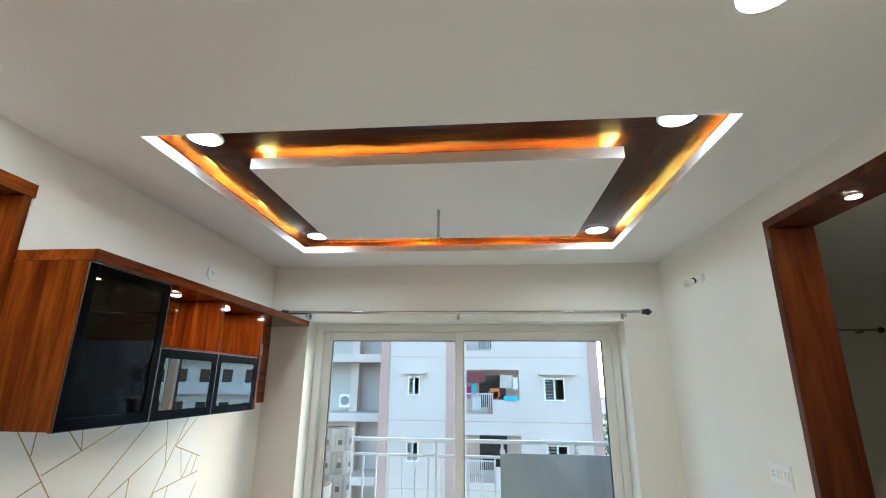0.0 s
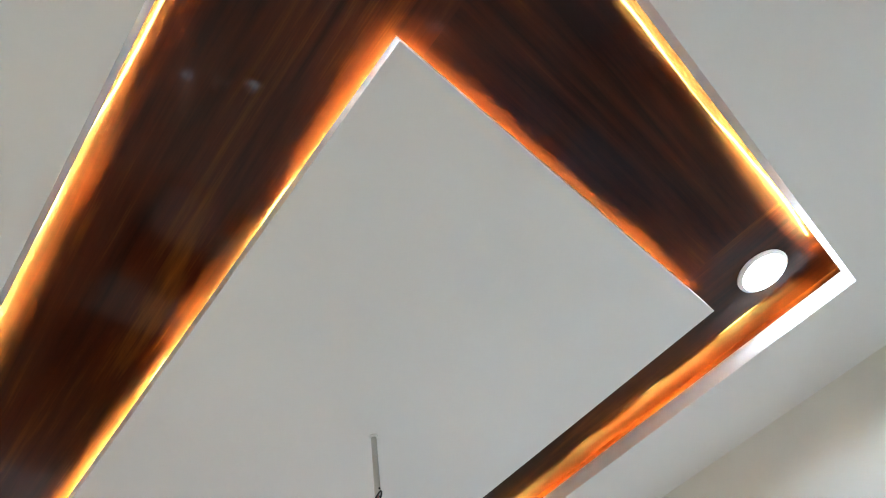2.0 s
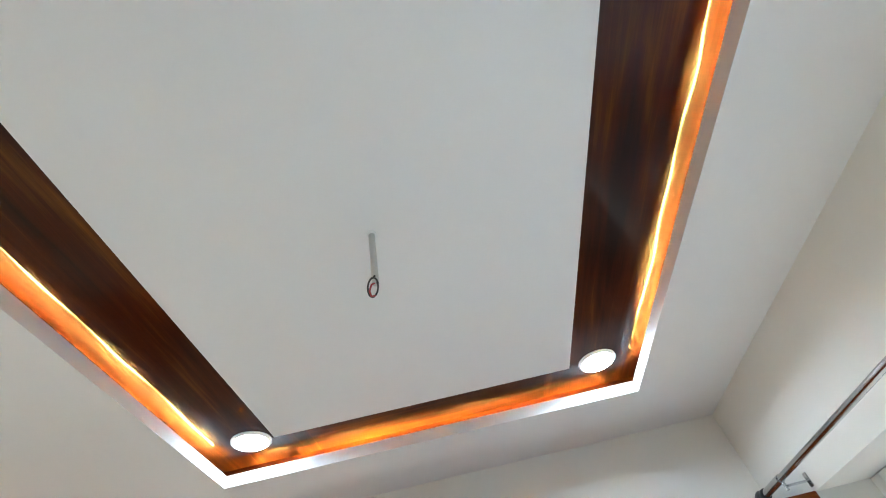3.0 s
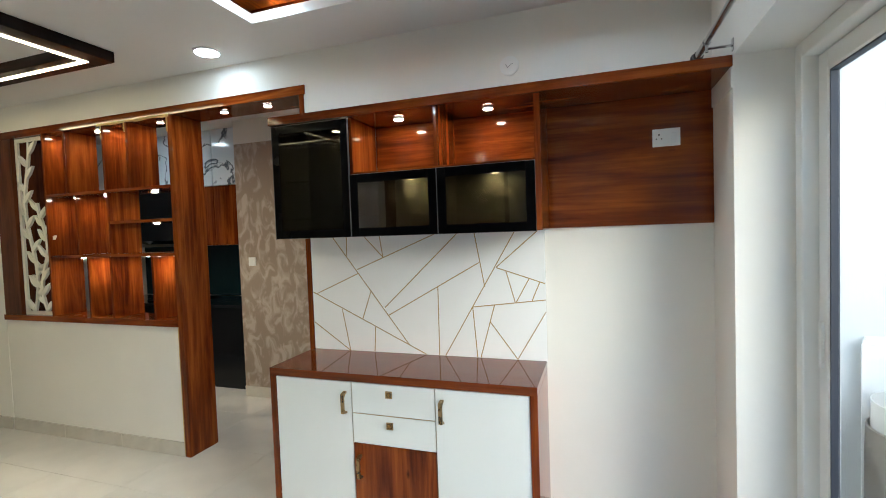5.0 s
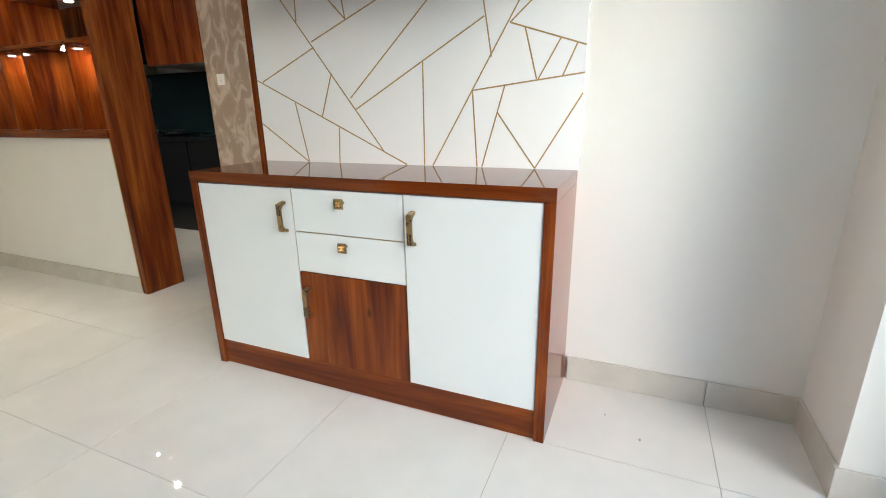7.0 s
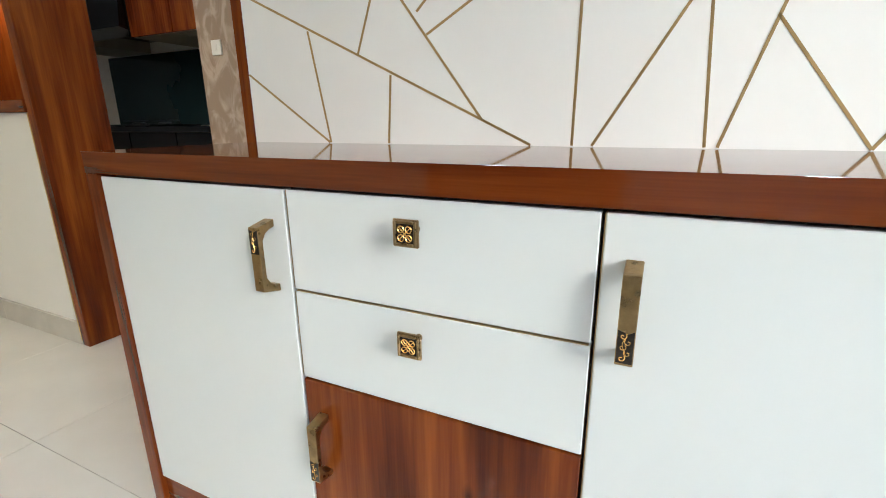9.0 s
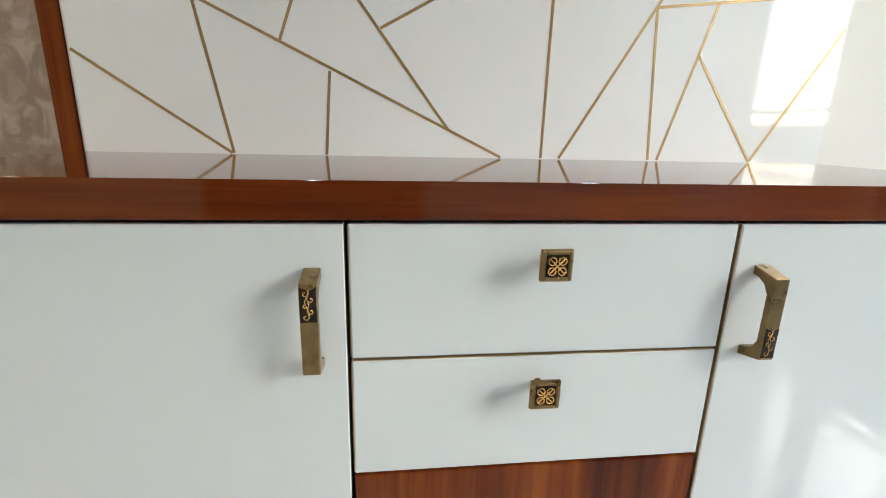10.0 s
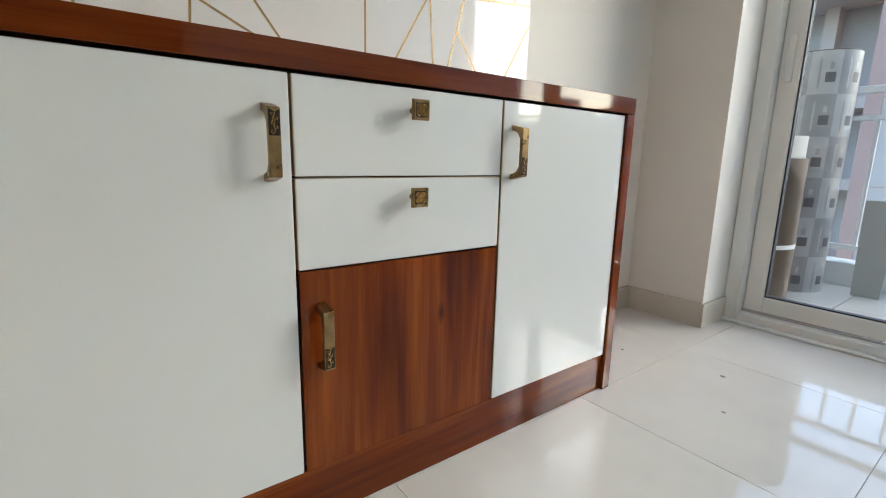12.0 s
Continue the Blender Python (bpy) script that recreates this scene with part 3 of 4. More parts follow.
# curtain rod over the balcony door
cr_ob = thing("curtain_rod", (1.6, 2.195, 2.335), "chrome curtain rod with black ball ends on brackets", "curtain rod")
part("pole", rod((0.20, 2.195, 2.335), (3.15, 2.195, 2.335), 0.0125, sides=20), "chrome", cr_ob, smooth=True)
part("sleeve", rod((0.20, 2.195, 2.335), (0.36, 2.195, 2.335), 0.016, sides=20), "chrome", cr_ob, smooth=True)
for s, x in ((-1, 0.20), (1, 3.15)):
    f_bm = rod((x, 2.195, 2.335), (x + s * 0.02, 2.195, 2.335), 0.021, sides=18)
    ball((x + s * 0.045, 2.195, 2.335), 0.027, bm=f_bm)
    rod((x + s * 0.066, 2.195, 2.335), (x + s * 0.078, 2.195, 2.335), 0.012, 0.006, bm=f_bm)
    part("finial", f_bm, "dark", cr_ob, "black ball finial", smooth=True)
for x in (0.36, 1.66, 3.02):
    b_bm = box((x - 0.012, 2.2, 2.305), (x + 0.012, 2.29, 2.309), 0.001)
    box((x - 0.012, 2.286, 2.285), (x + 0.012, 2.29, 2.335), 0.001, b_bm)
    rod((x, 2.195, 2.292), (x, 2.195, 2.322), 0.006, bm=b_bm)
    part("bracket", b_bm, "chrome", cr_ob)

# ---- sideboard ----
FX, SBW, SBH = 0.44, 1.48, 0.87
sb = thing("sideboard", (0.22, 0.74, 0), "white lacquered sideboard in a reddish-brown wooden surround, brass handles", "sideboard")
part("top", prism(((0.002, SBH - 0.042), (FX, SBH - 0.042), (FX, SBH), (0.002, SBH)), 1, 0.0, SBW, bevel=0.0004), "wood_top", sb, "glossy wooden top")
part("side_panel", box((0.002, 0, 0), (FX, 0.036, SBH - 0.0425), 0.0015), "wood_z", sb)
part("side_panel", box((0.002, SBW - 0.036, 0), (FX, SBW, SBH - 0.0425), 0.0015), "wood_z", sb)
part("plinth", box((FX - 0.03, 0.0365, 0), (FX - 0.012, SBW - 0.0365, 0.113), 0.001), "wood_y", sb)
part("carcass", box((0.004, 0.0365, 0.10), (FX - 0.036, SBW - 0.0365, SBH - 0.043)), "gap", sb)
FD0, FD1 = FX - 0.026, FX - 0.006
ZT = SBH - 0.0475
d_left = part("left_door", box((FD0, 0.0375, 0.116), (FD1, 0.508, ZT), 0.0015), "white", sb, "glossy white door")
d_right = part("right_door", box((FD0, 0.9795, 0.116), (FD1, 1.4425, ZT), 0.0015), "white", sb, "glossy white door")
dr1 = part("drawer", box((FD0, 0.513, 0.6615), (FD1, 0.9745, ZT), 0.0015), "white", sb, "white drawer front")
dr2 = part("drawer", box((FD0, 0.513, 0.502), (FD1, 0.9745, 0.658), 0.0015), "white", sb, "white drawer front")
d_mid = part("wooden_door", box((FD0, 0.513, 0.116), (FD1, 0.9745, 0.4985), 0.0015), "wood_z", sb, "reddish-brown wooden door")
part("edge_band", box((FD0, 0.9783, 0.118), (FD1 - 0.0008, 0.9794, ZT - 0.001)), "gold", d_right, "thin beige edge band")
part("edge_band", box((FD0, 0.5119, 0.664), (FD1 - 0.0008, 0.5129, ZT - 0.001)), "gold", dr1, "thin beige edge band")
part("edge_band", box((FD0, 0.5119, 0.504), (FD1 - 0.0008, 0.5129, 0.656)), "gold", dr2, "thin beige edge band")
part("edge_band", box((FD0, 0.515, 0.6581), (FD1 - 0.0008, 0.972, 0.6590)), "gold", dr2, "thin beige edge band")


def bow_handle(parent, y, z0, z1, patch_top):
    """A square brass bow: two feet that sweep into a straight flat bar, one end engraved."""
    x, r = FD1, 0.027
    out = [(x, z0 + 0.004), (x, z0 - 0.008), (x + r + 0.008, z0), (x + r + 0.008, z1), (x, z1 + 0.008), (x, z1 - 0.004)]
    inner = [(x + r * 0.35, z1 - 0.006), (x + r * 0.7, z1 - 0.011), (x + r * 0.95, z1 - 0.022), (x + r * 0.95, z0 + 0.022), (x + r * 0.7, z0 + 0.011), (x + r * 0.35, z0 + 0.006)]
    h = part("handle", prism([(a, b) for a, b in out + inner], 1, y - 0.0095, y + 0.0095, bevel=0.0009), "brass", parent, "antique brass bow handle")
    za, zb = (z1 - 0.042, z1 - 0.003) if patch_top else (z0 + 0.003, z0 + 0.042)
    xf = x + r + 0.008
    part("engraving", prism([(y - 0.0086, za), (y + 0.0086, za), (y + 0.0086, zb), (y + 0.002, zb - 0.004), (y - 0.0086, zb)], 0, xf - 0.002, xf + 0.0004), "engraved", h, "black engraved patch")
    curl = bmesh.new()
    for k in range(5):
        c, sd = za + 0.006 + k * 0.0066, 1 if k % 2 else -1
        pts = [(xf + 0.0006, y + sd * 0.0028 + sd * (0.0044 - 0.0004 * i) * math.cos(i * 0.7 + 2.2), c + (0.0044 - 0.0004 * i) * math.sin(i * 0.7 + 2.2)) for i in range(10)]
        tube(pts, 0.00055, curl, 5)
    tube([(xf + 0.0006, y - 0.001 + 0.0022 * math.sin(i), za + 0.003 + i * 0.0042) for i in range(9)], 0.0005, curl, 5)
    part("scroll", curl, "bright_brass", h)


bow_handle(d_left, 0.473, 0.662, 0.766, True)
bow_handle(d_right, 1.014, 0.660, 0.764, False)
bow_handle(d_mid, 0.550, 0.325, 0.432, False)


def square_knob(parent, y, z):
    x = FD1
    stem = rod((x, y, z), (x + 0.028, y, z), 0.0055, sides=14)
    k = part("knob", stem, "brass", parent, "square brass knob with pierced centre")
    a, b = 0.0185, 0.0125
    pl = box((x + 0.026, y - a, z - a), (x + 0.0305, y + a, z + a), 0.001)
    ring_frame(x + 0.0305, x + 0.0335, y - a * 0.93, y + a * 0.93, z - a * 0.93, z + a * 0.93, 0.0042, pl, 0.0012)
    part("plate", pl, "brass", k)
    part("backing", box((x + 0.0306, y - b, z - b), (x + 0.0310, y + b, z + b)), "engraved", k)
    fil = bmesh.new()
    for i in range(4):
        for j in range(8):
            t0, t1 = 2 * math.pi * j / 8, 2 * math.pi * (j + 1) / 8
            cy, cz = y + (i % 2 - 0.5) * 0.0115, z + (i // 2 - 0.5) * 0.0115
            rod((x + 0.032, cy + 0.0046 * math.cos(t0), cz + 0.0046 * math.sin(t0)), (x + 0.032, cy + 0.0046 * math.cos(t1), cz + 0.0046 * math.sin(t1)), 0.001, sides=5, bm=fil)
    rod((x + 0.032, y - 0.009, z - 0.009), (x + 0.032, y + 0.009, z + 0.009), 0.0011, sides=5, bm=fil)
    rod((x + 0.032, y - 0.009, z + 0.009), (x + 0.032, y + 0.009, z - 0.009), 0.0011, sides=5, bm=fil)
    part("filigree", fil, "bright_brass", k)


square_knob(dr1, 0.740, 0.782)
square_knob(dr2, 0.740, 0.622)

# ---- white glass splash panel with inlaid gold lines ----
sp = thing("wall_panel", (0.006, 0.745, SBH), "white glossy wall panel inlaid with slanting gold lines", "wall panel")
part("board", box((0.001, 0.012, SBH - 0.004), (0.012, 1.484, 1.586)), "splash", sp)


def inlay(ya, za, yb, zb):
    """One gold line between two points of the panel."""
    a, b = Vector((0.0122, ya, za)), Vector((0.0122, yb, zb))
    d = (b - a).normalized()
    s = Vector((0, -d.z, d.y)) * 0.0026
    q = [(v.y, v.z) for v in (a + s, b + s, b - s, a - s)]
    part("gold_line", prism(q, 0, 0.0118, 0.0128), "gold", sp)


Z1, Z0 = 1.585, SBH + 0.002
inlay(0.172, Z1, 0.671, 0.924)
inlay(0.272, Z1, 0.269, 1.464)
inlay(0.392, Z1, 0.518, 1.454)
inlay(0.499, Z1, 0.518, 1.454)
inlay(0.858, Z1, 0.339, 1.379)
inlay(0.994, Z1, 0.520, 1.146)
inlay(0.350, 1.357, 0.044, 1.227)
inlay(0.014, 1.236, 0.779, Z0)
inlay(1.117, 1.414, 0.543, 1.099)
inlay(1.093, Z1, 1.146, 1.275)
inlay(1.323, Z1, 0.900, Z0)
inlay(1.449, Z1, 1.213, 1.385)
inlay(1.213, 1.385, 1.482, 1.295)
inlay(1.269, 1.364, 1.316, 1.191)
inlay(1.396, 1.323, 1.322, 1.191)
inlay(1.453, 1.304, 1.408, 1.199)
inlay(1.074, 1.160, 1.482, 1.206)
inlay(1.199, 1.174, 1.112, Z0)
inlay(1.072, 1.160, 1.092, Z0)
inlay(1.170, 1.080, 1.322, Z0)
inlay(1.322, Z0, 1.482, 1.140)
inlay(0.865, 1.278, 0.862, Z0)
inlay(0.430, 1.250, 0.363, 1.069)
inlay(0.450, 1.023, 0.439, Z0)
inlay(0.221, 1.132, 0.269, Z0)
inlay(0.014, 1.043, 0.266, Z0)

# ---- wall cabinet with smoked glass ----
UX, UZ0, UZ1 = 0.332, 1.588, 2.225
uc = thing("wall_cabinet", (0.16, 0.74, UZ0), "reddish-brown wall cabinet with black smoked-glass doors and lit niches", "wall cabinet")
part("side_panel", box((0.002, 0.0, UZ0), (UX - 0.004, 0.022, UZ1), 0.001), "wood_z", uc)
part("side_panel", box((0.002, 1.484, UZ0), (UX + 0.004, 1.512, UZ1), 0.001), "wood_z", uc)
part("divider", box((0.02, 0.488, UZ0 + 0.02), (UX - 0.022, 0.506, UZ1), 0.001), "wood_z", uc)
part("divider", box((0.02, 0.982, 1.93), (UX - 0.004, 1.000, UZ1), 0.001), "wood_z", uc)
part("divider", box((0.02, 0.982, UZ0 + 0.02), (UX - 0.024, 1.000, 1.912), 0.001), "inside", uc)
part("bottom", box((0.002, 0.0225, UZ0), (UX - 0.022, 1.4835, UZ0 + 0.018), 0.001), "wood_y", uc)
part("niche_floor", box((0.02, 0.5065, 1.912), (UX - 0.004, 1.4835, 1.930), 0.001), "wood_y", uc)
part("niche_back", box((0.002, 0.5065, 1.93), (0.018, 1.4835, UZ1)), "wood_y", uc)
part("lower_back", box((0.002, 0.5065, UZ0 + 0.018), (0.018, 1.4835, 1.912)), "inside", uc)
part("tall_back", box((0.002, 0.0225, UZ0 + 0.018), (0.018, 0.4875, UZ1)), "inside", uc)
part("lining", box((0.018, 0.0225, UZ0 + 0.019), (UX - 0.026, 0.026, UZ1 - 0.001)), "inside", uc)
for z in (1.69, 1.905):
    sh = part("glass_shelf", box((0.02, 0.027, z), (UX - 0.05, 0.487, z + 0.008), 0.001), "pane", uc, "clear glass shelf")
    part("shelf_edge", box((UX - 0.0499, 0.027, z + 0.001), (UX - 0.048, 0.487, z + 0.007)), "upvc", sh)
sh = part("glass_shelf", box((0.02, 0.507, 1.69), (UX - 0.06, 0.80, 1.698), 0.001), "pane", uc, "clear glass shelf")
part("shelf_edge", box((UX - 0.0599, 0.507, 1.691), (UX - 0.058, 0.80, 1.697)), "gold", sh)
for z in (1.98, 2.0):
    for y in (0.12, 0.39):
        part("shelf_pin", rod((0.018, y, z), (0.03, y, z), 0.003, sides=8), "chrome", uc)


def glass_door(ya, yb, za, zb, w, pane="smoke_low"):
    fd = part("door", ring_frame(UX - 0.02, UX, ya, yb, za, zb, w, bevel=0.001), "black", uc, "black-framed smoked glass door")
    part("trim", ring_frame(UX - 0.012, UX + 0.0012, ya - 0.0012, yb + 0.0012, za - 0.0012, zb + 0.0012, 0.0022), "alu", fd, "thin aluminium edge trim")
    part("pane", box((UX - 0.008, ya + w - 0.004, za + w - 0.004), (UX - 0.003, yb - w + 0.004, zb - w + 0.004)), pane, fd)


glass_door(0.004, 0.492, UZ0 - 0.003, UZ1 - 0.004, 0.045, "smoke")
glass_door(0.496, 0.989, UZ0 - 0.003, 1.918, 0.045)
glass_door(0.992, 1.483, UZ0 - 0.003, 1.918, 0.045)


def puck(x, y, z, r=0.027):
    """A small surface-mounted lamp under a board at height z."""
    p = thing("puck_light", (x, y, z), "small round warm-white puck lamp under a shelf, lit", "puck light", "puck lights")
    part("rim", lathe((x, y, z), ((r, -0.0005), (r, -0.007), (r - 0.003, -0.009), (r - 0.004, -0.004)), 20), "plastic", p, smooth=True)
    part("lens", rod((x, y, z - 0.0095), (x, y, z - 0.003), r - 0.0035, sides=20), "puck", p)


for y in (0.735, 1.235):
    puck(0.19, y, UZ1)
for y in (0.745, 1.24):
    puck(0.085, y, 1.912)
puck(0.10, 0.285, UZ1)

# long top board and back board beside the cabinet
solid("top_board", prism(((0.002, UZ1 + 0.001), (0.356, UZ1 + 0.001), (0.356, 2.272), (0.002, 2.272)), 1, 0.0, WALL_Y - 0.002, bevel=0.0015),
      "wood_y", "long reddish-brown board along the top of the wall cabinet", "shelf board")
solid("back_board", box((0.001, 1.5125, 1.594), (0.019, WALL_Y - 0.002, UZ1), 0.001), "wood_y", "glossy reddish-brown veneered board on the wall", "wall board")
solid("lining_board", box((0.0195, WALL_Y - 0.008, UZ1 - 0.085), (0.35, WALL_Y - 0.001, UZ1)), "wall", "pale plaster edge under the top board", "trim", "structure")


def plate(name, lo, hi, axis, label, cat, holes=(), rockers=()):
    """A switch or socket plate on a wall that faces along an axis sign."""
    t = thing(name, [(a + b) / 2 for a, b in zip(lo, hi)], label, cat)
    part("plate", box(lo, hi, 0.003, segments=2), "plastic", t)
    f = hi[0] if axis > 0 else lo[0]
    for y, z, r in holes:
        part("hole", rod((f - 0.001, y, z), (f + 0.0008, y, z), r, sides=10), "dark", t)
    for y, z in rockers:
        part("rocker", box((min(f, f + axis * 0.005), y - 0.010, z - 0.020), (max(f, f + axis * 0.005), y + 0.010, z + 0.020), 0.002), "plastic", t)
    return t


cy, cz = 2.084, 2.019
plate("wall_socket", (0.019, cy - 0.062, cz - 0.043), (0.028, cy + 0.062, cz + 0.043), 1, "white socket and switch plate on the wooden board", "socket",
      [(cy - 0.033 + dy, cz + dz, r) for dy, dz, r in ((0, 0.014, 0.0045), (-0.011, -0.006, 0.0035), (0.011, -0.006, 0.0035))], [(cy + 0.033, cz)])
plate("switch_plate", (RIGHT_X - 0.010, 0.955, 1.295), (RIGHT_X, 1.135, 1.395), -1, "white five-gang switch plate on a white wall", "switch",
      [(1.10, 1.352, 0.004), (1.09, 1.335, 0.003), (1.11, 1.335, 0.003)], [(0.975, 1.345), (1.005, 1.345), (1.035, 1.345), (1.063, 1.345)])
plate("passage_switch", (-1.17, -1.535, 1.32), (-1.16, -1.455, 1.405), 1, "small white switch plate on the wallpaper", "switch", (), [(-1.495, 1.362)])
jb = solid("junction_cover", rod((0.0, 1.32, 2.483), (0.010, 1.32, 2.483), 0.052, sides=32, bevel=0.002), "plastic", "round white junction cover high on the wall", "junction cover", smooth=True)
solid("cover_wires", tube([(0.010, 1.30, 2.49), (0.022, 1.302, 2.487), (0.014, 1.312, 2.47), (0.020, 1.33, 2.485), (0.010, 1.34, 2.492)], 0.0014), "grey", "short loose wire ends from the junction cover", "wires")

# bulb on the right-hand wall
wb = thing("wall_bulb", (RIGHT_X, 1.56, 2.47), "unlit white bulb in a batten holder on the wall", "bulb")
part("base", rod((RIGHT_X, 1.56, 2.47), (RIGHT_X - 0.018, 1.56, 2.47), 0.034, 0.03, bevel=0.002), "plastic", wb, smooth=True)
part("holder", rod((RIGHT_X - 0.018, 1.56, 2.47), (RIGHT_X - 0.062, 1.545, 2.452), 0.017), "plastic", wb, smooth=True)
part("collar", rod((RIGHT_X - 0.062, 1.545, 2.452), (RIGHT_X - 0.072, 1.542, 2.448), 0.020), "dark", wb, smooth=True)
part("globe", rod((RIGHT_X - 0.072, 1.542, 2.448), (RIGHT_X - 0.098, 1.534, 2.437), 0.014, 0.026, bm=ball((RIGHT_X - 0.115, 1.529, 2.43), 0.030)), "plastic", wb, smooth=True)

# ---- wooden door surround on the right ----
ds = thing("door_surround", (RIGHT_X + 0.1, 0.0, 0), "dark reddish-brown wooden lining of a wide doorway", "door surround")
part("jamb", box((RIGHT_X - 0.012, 0.758, 0), (RIGHT_X + 0.212, 0.80, 2.56), 0.002), "frame_z", ds)
part("jamb", box((RIGHT_X - 0.012, -0.75, 0), (RIGHT_X + 0.212, -0.708, 2.56), 0.002), "frame_z", ds)
part("head", box((RIGHT_X - 0.012, -0.75, 2.5605), (RIGHT_X + 0.212, 0.80, 2.602), 0.002), "frame_z", ds)
for y in (0.342, -0.18):
    puck(RIGHT_X + 0.10, y, 2.5605, 0.03)
cr2 = thing("bedroom_curtain_rod", (5.9, 3.95, 2.38), "dark curtain rod on the far room's wall", "curtain rod")
part("pole", rod((4.6, 3.95, 2.38), (6.27, 3.95, 2.38), 0.013), "grey", cr2, smooth=True)
part("finial", ball((6.30, 3.95, 2.38), 0.034), "dark", cr2, smooth=True)
part("bracket", box((6.1, 3.95, 2.35), (6.12, 4.05, 2.37), 0.001), "grey", cr2)

# ---- display partition beside the passage ----
dp = thing("display_partition", (-0.12, -2.1, 0.965), "open reddish-brown wooden display partition with many lit niches", "display shelf")
PX0, PX1 = -0.25, 0.004
post = solid("door_post", box((PX0, -1.153, 0), (PX1 + 0.004, -1.105, 2.498), 0.0015), "wood_z", "tall reddish-brown wooden post at the passage", "post")
solid("passage_jamb", box((PX0, -0.035, 0), (PX1, 0.001, 2.498), 0.0015), "wood_z", "reddish-brown wooden jamb beside the sideboard", "jamb")
solid("passage_beam", box((PX0, -3.12, 2.499), (PX1 + 0.004, 0.012, 2.558), 0.0015), "wood_y", "long reddish-brown wooden beam with small lamps under it", "beam")
part("sill_board", box((PX0, -3.12, 0.966), (PX1 + 0.012, -1.1535, 1.012), 0.0015), "wood_y", dp)
YR, YL = -1.1535, -2.495
part("end_board", box((PX0, YL - 0.022, 1.0125), (PX1, YL, 2.498), 0.001), "wood_z", dp)
part("end_board", box((PX0, -3.12, 1.0125), (PX1, -2.90, 2.498), 0.001), "frame_z", dp, "dark brown end board")


def shelf(ya, yb, z):
    part("shelf", box((PX0, ya, z - 0.011), (PX1 - 0.002, yb, z + 0.011), 0.001), "wood_y", dp)


def upright(y, za, zb):
    part("upright", box((PX0, y - 0.010, za), (PX1 - 0.004, y + 0.010, zb), 0.001), "wood_z", dp)


shelf(YL, YR, 1.995)
shelf(YL, YR, 1.500)
shelf(-1.79, YR, 1.752)
for y in (-2.255, -1.822, -1.570):
    upright(y, 2.0065, 2.498)
for y in (-2.155, -1.802):
    upright(y, 1.5115, 1.9838)
for y in (-2.067, -1.815, -1.382):
    upright(y, 1.0125, 1.4888)
for y, z in ((-2.37, 2.499), (-2.03, 2.499), (-1.69, 2.499), (-1.36, 2.499), (-2.32, 1.984), (-1.97, 1.984), (-1.46, 1.984), (-1.46, 1.741), (-2.28, 1.489), (-1.94, 1.489), (-1.59, 1.489), (-1.27, 1.489)):
    puck(-0.12, y, z, 0.025)
for y in (-0.73, -0.36):
    puck(-0.10, y, 2.499)

tp = thing("masking_tape", (0.009, -1.5, 2.49), "ochre masking tape stuck along a wooden beam", "tape")
tb = bmesh.new()
for k in range(14):
    ya, yb = -1.86 + k * 0.052, -1.86 + (k + 1) * 0.052
    dz = 0.004 * math.sin(k * 1.3)
    prism([(ya, 2.488 + dz), (yb, 2.488 + 0.004 * math.sin((k + 1) * 1.3)), (yb, 2.507), (ya, 2.507)], 0, 0.0085, 0.0092, tb)
part("strip", tb, "tape", tp)
for y, h in ((-1.822, 0.10), (-1.575, 0.07), (-1.152, 0.11)):
    part("loose_end", prism([(y - 0.008, 2.497 - h), (y + 0.006, 2.49 - h), (y + 0.009, 2.49), (y - 0.007, 2.49)], 0, 0.0085, 0.0092), "tape", tp)
part("edge_tape", box((-0.003, -1.159, 0.02), (0.0088, -1.1545, 0.965)), "tape", tp)

# carved white panel: stems and leaf shapes in a frame
jl = thing("carved_panel", (-0.06, -2.7, 1.02), "white carved openwork panel with curling leaves", "carved panel")
JX0, JX1 = -0.045, -0.025
part("frame", ring_frame(JX0, JX1, -2.90, -2.518, 1.0125, 2.497, 0.03, bevel=0.001), "jali", jl)


def leaf_shape(y, z, ang, ln, wd):
    pts = []
    n = 9
    for s in (1, -1):
        rng = range(n + 1) if s == 1 else range(n - 1, 0, -1)
        for i in rng:
            t = i / n
            a = t * ln
            b = s * wd * math.sin(math.pi * t) ** 0.8 * (1 - 0.35 * t) + 0.25 * wd * math.sin(math.pi * t)
            pts.append((y + a * math.cos(ang) - b * math.sin(ang), z + a * math.sin(ang) + b * math.cos(ang)))
    return prism(pts, 0, JX0, JX1)


def stem(y0, z0, sway, top, flip):
    pts = [(y0 + sway * math.sin(i * 0.55) * flip, z0 + (top - z0) * i / 14) for i in range(15)]
    bm_s = bmesh.new()
    for a, b in zip(pts, pts[1:]):
        d = Vector((b[0] - a[0], b[1] - a[1])).normalized() * 0.012
        prism([(a[0] - d.y, a[1] + d.x), (b[0] - d.y, b[1] + d.x), (b[0] + d.y, b[1] - d.x), (a[0] + d.y, a[1] - d.x)], 0, JX0 + 0.001, JX1 - 0.001, bm_s)
    part("stem", bm_s, "jali", jl)
    return pts


for k, (y0, z0, top, fl) in enumerate(((-2.78, 1.04, 2.46, 1), (-2.63, 1.04, 1.95, -1))):
    for i, (y, z) in enumerate(stem(y0, z0, 0.05, top, fl)[:-1]):
        side = 1 if (i + k) % 2 else -1
        part("carved_leaf", leaf_shape(y, z, math.pi / 2 - side * 0.75, 0.13 + 0.03 * random.random(), 0.024), "jali", jl)

